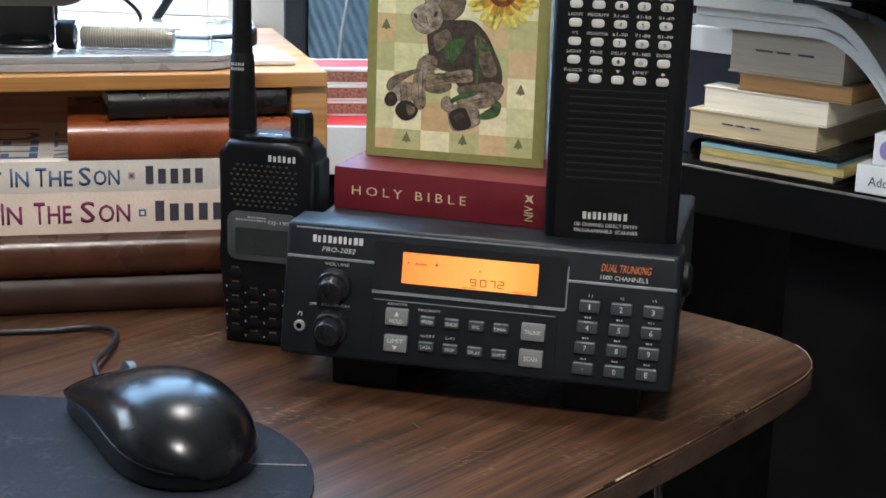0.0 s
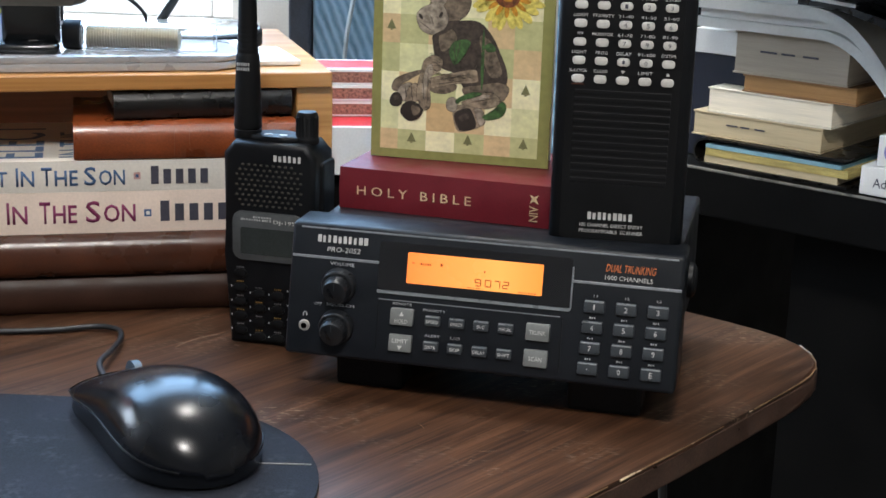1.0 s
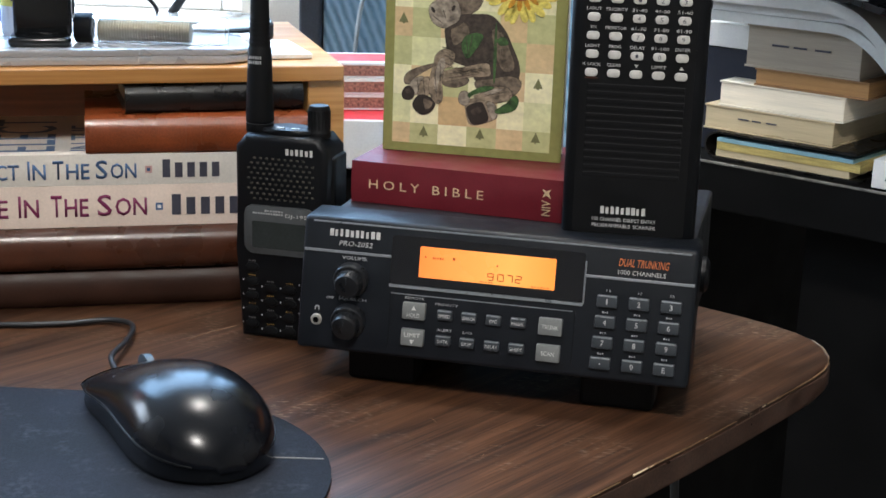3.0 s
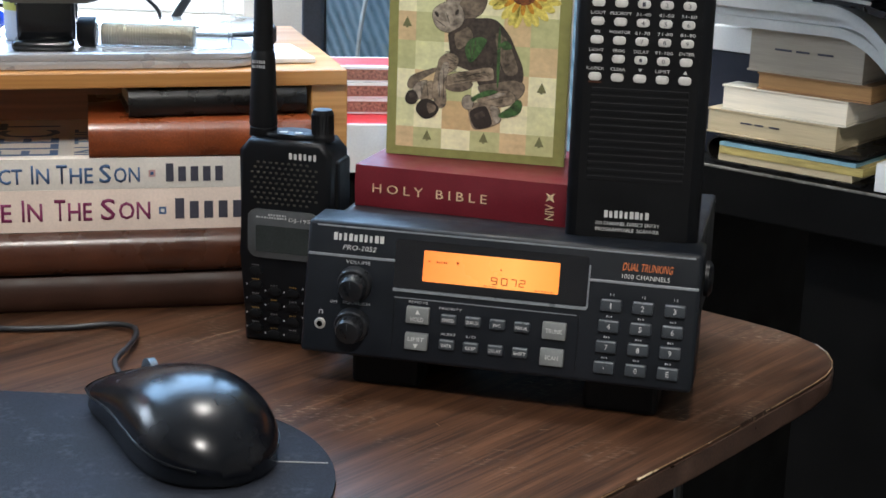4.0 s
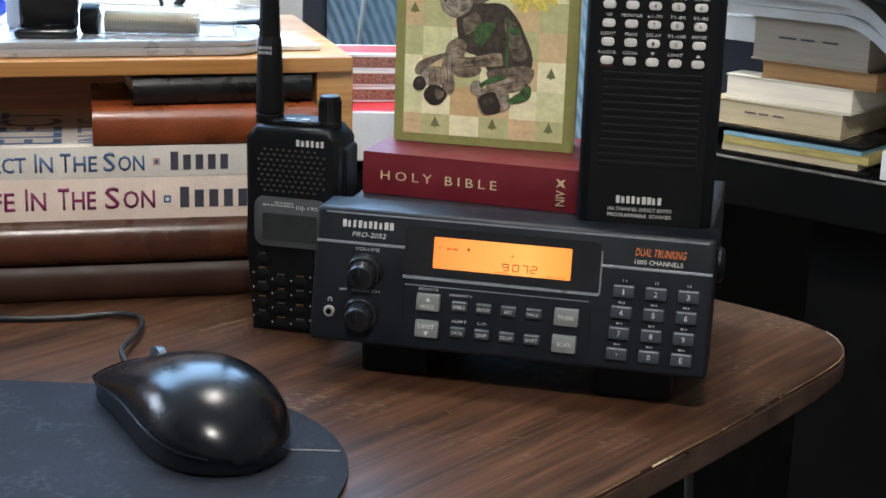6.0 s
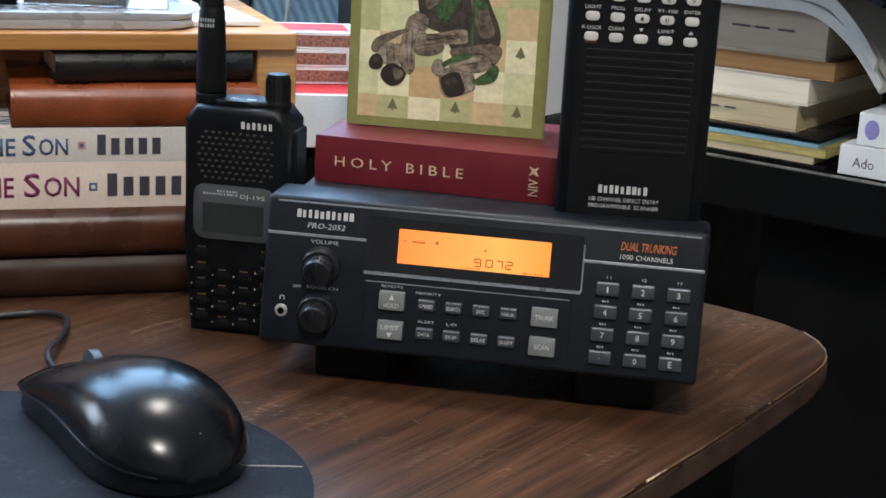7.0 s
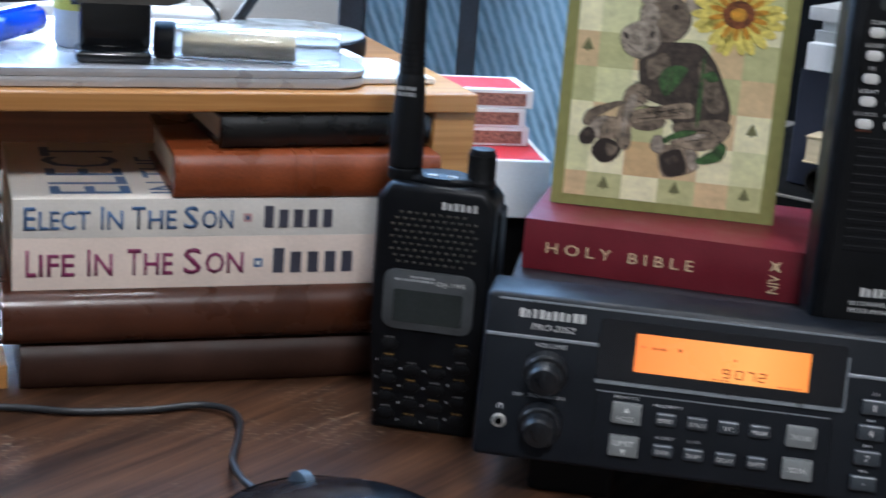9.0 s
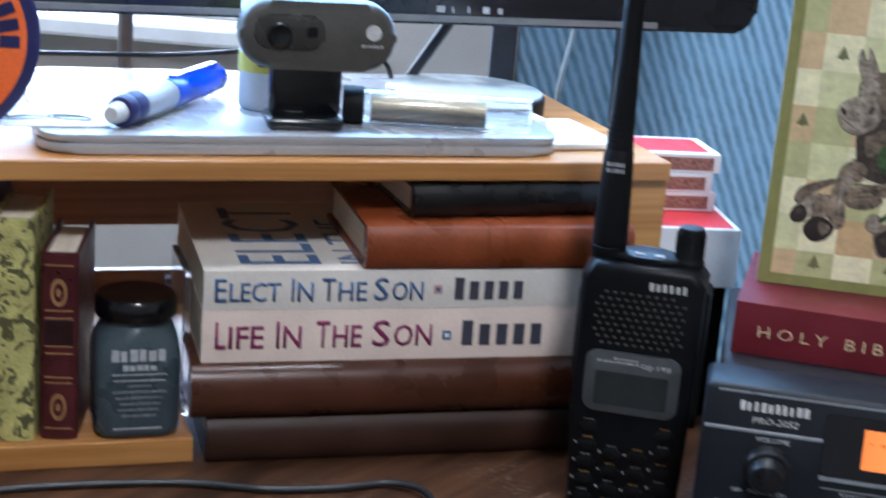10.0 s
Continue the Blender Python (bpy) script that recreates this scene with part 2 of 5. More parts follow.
M_PINK_INK = mat("pink_ink", (0.55, 0.32, 0.30), 0.5, var=0.1)
M_LEATHER = mat("brown_leather", (0.062, 0.0190, 0.0080), 0.30, var=0.22, scale=35, fine=1200, bump=0.18, coat=0.06)
M_LEATHER_D = mat("dark_leather", (0.034, 0.0145, 0.0090), 0.46, var=0.22, scale=35, fine=1200, bump=0.18, spec=0.3)
M_TAN_LEATHER = mat("chestnut_leather", (0.185, 0.043, 0.012), 0.30, var=0.24, scale=30, fine=700, bump=0.55, coat=0.15)
M_BLACK_LEATHER = mat("black_leather", (0.0065, 0.0060, 0.0056), 0.30, var=0.2, scale=60, fine=1200, bump=0.4)
M_PAD = scuffed(mat("charcoal_cloth_pad", (0.0135, 0.0160, 0.0230), 0.80, var=0.42, scale=16, spec=0.2, fine=1500, bump=0.35), (0.038, 0.045, 0.058), 40, 260, 0.46, 0.74)
M_KNOB = mat("grey_black_knob", (0.0105, 0.0120, 0.0145), 0.34, var=0.2, scale=200)
M_CABLE = mat("black_cable", (0.02, 0.022, 0.026), 0.38, var=0.1)
M_CARD = mat("sage_green_card", (0.25, 0.245, 0.080), 0.6, var=0.08, scale=50, fine=200)
M_PAPER = mat("white_paper", (0.74, 0.73, 0.70), 0.7, var=0.05, scale=40)
M_BLUE_CLOTH = weave("blue_fabric", (0.16, 0.32, 0.50), (0.33, 0.54, 0.74), 36, radians(22))
M_BLUE_TRIM = mat("slate_trim", (0.045, 0.06, 0.085), 0.6, var=0.15, scale=40)
M_WALL = mat("beige_wall_paint", (0.46, 0.42, 0.37), 0.85, var=0.05, scale=8, fine=300, bump=0.1)
M_CEIL = mat("ceiling_paint", (0.58, 0.57, 0.54), 0.9, var=0.04, scale=8)
M_CARPET = mat("grey_carpet", (0.17, 0.155, 0.13), 0.95, var=0.25, scale=40, fine=700, bump=0.6)
M_DESK = mat("black_desk", (0.0045, 0.0043, 0.0042), 0.65, var=0.2, scale=20, fine=500, bump=0.1, spec=0.06)
# Pale tone for the highlight along the black desk's front edge.
M_DESK_EDGE = mat("desk_edge_highlight", (0.16, 0.15, 0.13), 0.5, var=0.4, scale=60)
M_BOX_W = mat("white_carton", (0.72, 0.71, 0.69), 0.6, var=0.05, scale=30)
M_RED = mat("red_carton", (0.62, 0.04, 0.05), 0.5, var=0.1, scale=60)
M_STRIKER = mat("striker_strip", (0.27, 0.125, 0.090), 0.8, var=0.45, scale=500, fine=1500, bump=0.4)
M_SILVER_LID = mat("silver_grey_lid", (0.40, 0.41, 0.43), 0.30, 0.3, var=0.05, scale=30)
M_GLASS = mat("clear_plastic", (0.93, 0.95, 0.96), 0.05, var=0.01, trans=0.96, ior=1.42, rvar=0.02)
M_TUBE = mat("hazy_clear_plastic", (0.90, 0.93, 0.95), 0.05, var=0.02, trans=0.965, ior=1.45, rvar=0.02)
M_COIN = mat("silver_coin", (0.19, 0.160, 0.105), 0.42, 0.85, var=0.15, scale=200)
M_INKJAR = mat("grey_green_label", (0.050, 0.068, 0.080), 0.30, var=0.12, scale=40)
M_BLUE_PEN = mat("blue_translucent_plastic", (0.008, 0.055, 0.55), 0.2, var=0.1, coat=0.3)
M_BADGE = mat("orange_badge", (0.85, 0.16, 0.03), 0.45, var=0.08, scale=50)
M_NAVY = mat("navy_paint", (0.02, 0.02, 0.09), 0.45, var=0.1, scale=50)
def floral(name, ground, bloom, scale):
    """Printed cover: scattered small sprigs on a mottled ground."""
    m = mat(name, ground, 0.5, var=0.2, scale=90, fine=600, bump=0.15)
    n, l = m.node_tree.nodes, m.node_tree.links
    b = n["Principled BSDF"]
    tc = n.new("ShaderNodeTexCoord")
    nz = n.new("ShaderNodeTexNoise")
    nz.inputs["Scale"].default_value, nz.inputs["Detail"].default_value, nz.inputs["Distortion"].default_value = scale, 3, 1.2
    l.new(tc.outputs["Object"], nz.inputs[0])
    rp = n.new("ShaderNodeValToRGB")
    rp.color_ramp.elements[0].position, rp.color_ramp.elements[1].position = 0.53, 0.58
    rp.color_ramp.elements[0].color, rp.color_ramp.elements[1].color = (0, 0, 0, 1), (1, 1, 1, 1)
    l.new(nz.outputs[0], rp.inputs[0])
    mx = n.new("ShaderNodeMixRGB")
    mx.inputs[2].default_value = (*bloom, 1)
    l.new(rp.outputs[0], mx.inputs[0])
    l.new(b.inputs["Base Color"].links[0].from_socket, mx.inputs[1])
    l.new(mx.outputs[0], b.inputs["Base Color"])
    return m


M_FLORAL = floral("olive_floral_cover", (0.46, 0.43, 0.15), (0.09, 0.085, 0.035), 130)
M_MAROON = mat("maroon_leather", (0.06, 0.010, 0.012), 0.35, var=0.25, scale=60, fine=900, bump=0.3)
M_YELLOW = mat("yellow_label", (0.70, 0.62, 0.12), 0.5, var=0.08)
M_MONITOR = mat("monitor_black", (0.010, 0.011, 0.013), 0.25, var=0.1, scale=30)
M_KRAFT = mat("kraft_cover", (0.27, 0.14, 0.055), 0.6, var=0.12, scale=40)
M_SCREEN_TEAL = mat("teal_paper", (0.20, 0.36, 0.42), 0.6, var=0.1, scale=40)
M_LABEL_INK = mat("label_ink", (0.14, 0.16, 0.17), 0.5, var=0.3, scale=900)
M_PANEL = mat("webcam_panel_grey", (0.040, 0.038, 0.034), 0.3, var=0.1, scale=80)
M_CAMGREY = mat("webcam_grey", (0.066, 0.062, 0.055), 0.42, var=0.1, scale=80)
M_DARKBLUE = mat("dark_blue_carton", (0.008, 0.010, 0.022), 0.6, var=0.15, scale=40)
M_GREYPLAS = mat("grey_plastic", (0.16, 0.16, 0.155), 0.4, var=0.1, scale=80)


M_TABLE.node_tree.nodes["Principled BSDF"].inputs["Specular IOR Level"].default_value = 0.3


# ---- mesh helpers ----
def thing(name, m, label, category, group="", kind=""):
    ob = new(name)
    ob.empty_display_size = 0.01
    ob.matrix_world = m
    return tagged(ob, label, category, group, kind)


def part(name, bm, material, parent=None, label="", m=None, smooth=None):
    me = bpy.data.meshes.new(name)
    bmesh.ops.recalc_face_normals(bm, faces=bm.faces)
    if smooth is not None:
        for f in bm.faces:
            f.smooth = True
    bm.to_mesh(me)
    bm.free()
    if smooth is not None:
        me.set_sharp_from_angle(angle=radians(smooth))
    me.materials.append(material)
    ob = new(name, me)
    if m is not None:
        ob.matrix_world = m
    if parent:
        ob.parent = parent
    if label:
        tagged(ob, label)
    return ob


def box(x0, x1, y0, y1, z0, z1, bevel=0.0, seg=2, bm=None):
    bm = bm or bmesh.new()
    r = bmesh.ops.create_cube(bm, size=1)
    vs = r["verts"]
    for v in vs:
        v.co = Vector(((x0 + x1) / 2 + v.co.x * (x1 - x0), (y0 + y1) / 2 + v.co.y * (y1 - y0), (z0 + z1) / 2 + v.co.z * (z1 - z0)))
    if bevel:
        es = list({e for v in vs for e in v.link_edges})
        bmesh.ops.bevel(bm, geom=es, offset=bevel, segments=seg, affect="EDGES", profile=0.5)
    return bm


def lathe(profile, seg=32, axis="z", bm=None, at=(0, 0, 0)):
    """Turns (radius, height) pairs round an axis."""
    bm = bm or bmesh.new()
    rings = []
    for r, h in profile:
        ring = []
        for i in range(seg):
            a = 2 * math.pi * i / seg
            c, s = r * math.cos(a), r * math.sin(a)
            p = {"z": (c, s, h), "y": (c, h, s), "x": (h, c, s)}[axis]
            ring.append(bm.verts.new(Vector(p) + Vector(at)))
        rings.append(ring)
    for a, b in zip(rings, rings[1:]):
        for i in range(seg):
            bm.faces.new((a[i], a[(i + 1) % seg], b[(i + 1) % seg], b[i]))
    bm.faces.new(rings[0][::-1])
    bm.faces.new(rings[-1])
    return bm


def prism(outline, lo, hi, axis="z", bevel=0.0, seg=2):
    """Extrudes a plane outline along an axis."""
    bm = bmesh.new()

    def p(a, b, h):
        return {"z": (a, b, h), "y": (a, h, b), "x": (h, a, b)}[axis]

    v0 = [bm.verts.new(p(a, b, lo)) for a, b in outline]
    v1 = [bm.verts.new(p(a, b, hi)) for a, b in outline]
    n = len(outline)
    f0, f1 = bm.faces.new(v0[::-1]), bm.faces.new(v1)
    for i in range(n):
        bm.faces.new((v0[i], v0[(i + 1) % n], v1[(i + 1) % n], v1[i]))
    if bevel:
        es = list(set(f0.edges) | set(f1.edges))
        bmesh.ops.bevel(bm, geom=es, offset=bevel, segments=seg, affect="EDGES", profile=0.5)
    return bm


def rrect(x0, x1, y0, y1, r, seg=5):
    pts = []
    for cx, cy, a0 in ((x1 - r, y0 + r, -90), (x1 - r, y1 - r, 0), (x0 + r, y1 - r, 90), (x0 + r, y0 + r, 180)):
        for i in range(seg + 1):
            a = radians(a0 + 90 * i / seg)
            pts.append((cx + r * math.cos(a), cy + r * math.sin(a)))
    return pts


def ellipse(cx, cy, a, b, n=24, turn=0.0):
    c, s = math.cos(turn), math.sin(turn)
    return [(cx + a * math.cos(t) * c - b * math.sin(t) * s, cy + a * math.cos(t) * s + b * math.sin(t) * c) for t in (2 * math.pi * i / n for i in range(n))]


def tube(points, radius, seg=8, name="", taper=None):
    """A round cord along smoothed points."""
    P = [Vector(p) for p in points]
    path = []
    for i in range(len(P) - 1):
        a, b, c, d = P[max(i - 1, 0)], P[i], P[i + 1], P[min(i + 2, len(P) - 1)]
        for k in range(8):
            t = k / 8
            path.append(0.5 * ((2 * b) + (c - a) * t + (2 * a - 5 * b + 4 * c - d) * t * t + (3 * b - a - 3 * c + d) * t ** 3))
    path.append(P[-1])
    bm = bmesh.new()
    rings = []
    up = Vector((0.13, 0.21, 0.97))
    for i, p in enumerate(path):
        d = (path[min(i + 1, len(path) - 1)] - path[max(i - 1, 0)]).normalized()
        s = d.cross(up).normalized()
        w = s.cross(d)
        r = radius if not taper else radius + (taper - radius) * i / (len(path) - 1)
        rings.append([bm.verts.new(p + r * (math.cos(2 * math.pi * k / seg) * s + math.sin(2 * math.pi * k / seg) * w)) for k in range(seg)])
    for a, b in zip(rings, rings[1:]):
        for k in range(seg):
            bm.faces.new((a[k], a[(k + 1) % seg], b[(k + 1) % seg], b[k]))
    bm.faces.new(rings[0][::-1])
    bm.faces.new(rings[-1])
    return bm


def letters(text, x0, x1, z0, z1, y=-0.0002, deep=0.00012, slant=0.0, upright=False, wide=1.0, bold=0.0):
    """Raised letters that fill the box x0..x1, z0..z1 on a front plane; upright: reading along z."""
    cu = bpy.data.curves.new("letters", "FONT")
    cu.body, cu.size, cu.extrude, cu.resolution_u = text, 1.0, 0.0, 2
    cu.shear, cu.space_character, cu.offset = slant, wide, bold
    ob = bpy.data.objects.new("letters", cu)
    scene.collection.objects.link(ob)
    me = bpy.data.meshes.new_from_object(ob.evaluated_get(bpy.context.evaluated_depsgraph_get()))
    bpy.data.objects.remove(ob)
    bm = bmesh.new()
    bm.from_mesh(me)
    bpy.data.meshes.remove(me)
    xs, ys = [v.co.x for v in bm.verts], [v.co.y for v in bm.verts]
    ax, bx, ay, by = min(xs), max(xs), min(ys), max(ys)
    for v in bm.verts:
        f, g = (v.co.x - ax) / max(bx - ax, 1e-6), (v.co.y - ay) / max(by - ay, 1e-6)
        if upright:
            v.co = Vector((x1 - g * (x1 - x0), y, z0 + f * (z1 - z0)))
        else:
            v.co = Vector((x0 + f * (x1 - x0), y, z0 + g * (z1 - z0)))
    r = bmesh.ops.extrude_face_region(bm, geom=list(bm.faces))
    for v in r["geom"]:
        if isinstance(v, bmesh.types.BMVert):
            v.co.y -= deep
    return bm


def bars(x0, x1, z0, z1, count, y=-0.0002, gap=0.42, seed=1):
    """Plain upright strokes in place of lettering."""
    rnd = random.Random(seed)
    bm = bmesh.new()
    w = (x1 - x0) / count
    for i in range(count):
        g = w * gap * (0.6 + 0.8 * rnd.random())
        top = z1 if i % 3 != 1 else z1 - (z1 - z0) * 0.12
        box(x0 + i * w, x0 + (i + 1) * w - g, y - 0.00012, y, z0, top, bm=bm)
    return bm


def caps(parent, words, z0, big, small, material, name="lettering", y=-0.0003):
    """Words set in capitals and small capitals: (first letter, rest, start, end)."""
    for first, rest, a, b in words:
        w = (b - a) / (len(rest) * 0.86 + 1.0)
        part(name, letters(first, a, a + w * (0.24 if first == "I" else 0.80), z0, z0 + big, y, bold=0.012), material, parent)
        if rest:
            part(name, letters(rest, a + w * (0.50 if first == "I" else 0.98), b, z0, z0 + small, y, bold=0.014), material, parent)


# ---- room ----
def shell():
    X0, X1, Y0, Y1, H, T = -2.4, 2.0, -2.2, 2.6, 2.45, 0.12
    tagged(part("floor", box(X0 - T, X1 + T, Y0 - T, Y1 + T, -0.1, 0.0), M_CARPET), "dark grey carpeted floor", "floor", kind="structure")
    tagged(part("ceiling", box(X0 - T, X1 + T, Y0 - T, Y1 + T, H, H + 0.1), M_CEIL), "off-white painted ceiling", "ceiling", kind="structure")
    tagged(part("wall_south", box(X0, X1, Y0 - T, Y0, 0, H), M_WALL), "plain beige painted wall", "wall", kind="structure")
    tagged(part("wall_east", box(X1, X1 + T, Y0 - T, Y1 + T, 0, H), M_WALL), "plain beige painted wall", "wall", kind="structure")
    # West opening and its window stand out of view, added as a light source.
    ya, yb, za, zb = 0.85, 1.85, 1.05, 2.15
    bm = box(X0 - T, X0, Y0 - T, ya, 0, H)
    box(X0 - T, X0, yb, Y1 + T, 0, H, bm=bm)
    box(X0 - T, X0, ya, yb, 0, za, bm=bm)
    box(X0 - T, X0, ya, yb, zb, H, bm=bm)
    tagged(part("wall_west", bm, M_WALL), "beige painted wall with a window opening", "wall", kind="structure")
    side = thing("added_side_window", pose(0, 0, 0), "unseen white-framed side window added for light from the left", "window", kind="structure")
    fr = box(X0 - 0.08, X0 - 0.03, ya, ya + 0.04, za, zb, 0.004)
    box(X0 - 0.08, X0 - 0.03, yb - 0.04, yb, za, zb, 0.004, bm=fr)
    box(X0 - 0.08, X0 - 0.03, ya + 0.04, yb - 0.04, za, za + 0.04, 0.004, bm=fr)
    box(X0 - 0.08, X0 - 0.03, ya + 0.04, yb - 0.04, zb - 0.04, zb, 0.004, bm=fr)
    part("window_frame", fr, M_BOX_W, side)
    p = part("pane", box(X0 - 0.058, X0 - 0.053, ya + 0.04, yb - 0.04, za + 0.04, zb - 0.04), M_GLASS, side)
    p.visible_shadow = False
    wx0, wx1, wz0, wz1 = -1.55, -0.50, 0.745, 2.0
    bm = box(X0, wx0, Y1, Y1 + T, 0, H)
    box(wx1, X1, Y1, Y1 + T, 0, H, bm=bm)
    box(wx0, wx1, Y1, Y1 + T, 0, wz0, bm=bm)
    box(wx0, wx1, Y1, Y1 + T, wz1, H, bm=bm)
    tagged(part("wall_north", bm, M_WALL), "beige painted wall with a window opening", "wall", kind="structure")
    win = thing("window_1", pose(0, 0, 0), "bright white-framed window letting in daylight", "window", kind="structure")
    fr = box(wx0, wx0 + 0.04, Y1 + 0.02, Y1 + 0.07, wz0, wz1, 0.004)
    box(wx1 - 0.04, wx1, Y1 + 0.02, Y1 + 0.07, wz0, wz1, 0.004, bm=fr)
    box(wx0 + 0.04, wx1 - 0.04, Y1 + 0.02, Y1 + 0.07, wz0, wz0 + 0.04, 0.004, bm=fr)
    box(wx0 + 0.04, wx1 - 0.04, Y1 + 0.02, Y1 + 0.07, wz1 - 0.04, wz1, 0.004, bm=fr)
    box(-1.04, -1.01, Y1 + 0.02, Y1 + 0.07, wz0 + 0.04, wz1 - 0.04, 0.004, bm=fr)
    part("window_frame", fr, M_BOX_W, win)
    part("window_sill", box(wx0 - 0.05, wx1 + 0.05, Y1 - 0.08, Y1 - 0.002, wz0 - 0.03, wz0, 0.006), M_BOX_W, win)
    for a, b in ((wx0 + 0.04, -1.04), (-1.01, wx1 - 0.04)):
        p = part("pane", box(a, b, Y1 + 0.04, Y1 + 0.045, wz0 + 0.04, wz1 - 0.04), M_GLASS, win)
        p.visible_shadow = False
    bd = part("backdrop", box(-6, 4, 6.0, 6.05, -0.5, 5), mat("hazy_daylight", (0.8, 0.85, 0.9), 1.0, var=0.05, scale=1, emit=(0.86, 0.93, 1.0), power=3.0))
    tagged(bd, "bright hazy daylight outside the window", "backdrop", kind="structure")
    for x, y, watts in LAMPS:
        lampf = thing("ceiling_lamp", pose(x, y, 2.36), "round white ceiling lamp with a warm bulb", "lamp", "ceiling lamps")
        part("lamp_base", lathe([(0.17, 0.03), (0.17, 0.09)], 32), M_BOX_W, lampf)


shell()


# ---- table ----
def table_outline():
    side = [(-1.05, 1.05), (-1.05, -0.02)]
    near = [(-0.60, -0.02), (-0.42, 0.02)]
    edge = [(0.0660, 0.6690), (0.1050, 0.7210), (0.1320, 0.7570), (0.1600, 0.7965), (0.1995, 0.8535), (0.2155, 0.8770), (0.2250, 0.8930), (0.2305, 0.9080), (0.2325, 0.9200), (0.2318, 0.9370), (0.2270, 0.9530), (0.2180, 0.9670), (0.2040, 0.9815), (0.1830, 0.9955), (0.1614, 1.0105), (0.0300, 1.1080), (-0.03, 1.14)]
    return side + near + edge + [(-0.10, 1.15)]


def table():
    t = thing("table", pose(0, 0, 0), "dark walnut-laminate table with a rounded corner and worn edge", "table")
    o = table_outline()
    part("tabletop", prism(o, 0.7320, 0.75, bevel=0.0026, seg=4), M_TABLE, t, smooth=50)
    cx = -0.25
    strip = prism([(x + (0.0012 if x > cx else -0.0012), y) for x, y in o], 0.7335, 0.7468, bevel=0.0022, seg=3)
    part("edge_band", strip, M_EDGE, t, "dark brown edge banding, worn at the top", smooth=50)
    near = [(x, y, 0.7491) for x, y in o[3:15]]
    rnd = random.Random(5)
    for p, q in zip(near, near[1:]):
        p, q = Vector(p), Vector(q)
        f = 0.0
        while f < 1.0:
            n = min(1.0, f + (0.010 + 0.040 * rnd.random()) / (q - p).length)
            if rnd.random() < 0.9:
                part("worn_line", tube([p.lerp(q, f), p.lerp(q, (f + n) / 2), p.lerp(q, n)], 0.00022 + 0.0003 * rnd.random(), 6), M_WORN, t)
            f = n
    for x, y, a, ln, r in ((0.1010, 0.7157, 0, 0.014, 0.0007), (0.1075, 0.7242, 0, 0.005, 0.0005), (0.1240, 0.7463, 0, 0.006, 0.0004), (0.1400, 0.7683, 0, 0.003, 0.0004), (0.0800, 0.6877, 0, 0.009, 0.0004), (0.1790, 0.8240, 0, 0.004, 0.0003)):
        d = Vector((0.585, 0.811, 0)) * ln / 2
        m = Vector((x, y, 0.7490))
        part("chip", tube([m - d, m - d * 0.3, m + d * 0.4, m + d], r, 6), M_CHIP, t, "bare chipped edge")
    for i, (x, y) in enumerate(((-0.95, 0.95), (-0.95, 0.10), (-0.10, 0.98), (-0.14, 0.62))):
        part("leg", lathe([(0.022, 0.0), (0.022, 0.73)], 20, at=(x, y, 0)), M_DESK, t, smooth=40)
    return t


table()


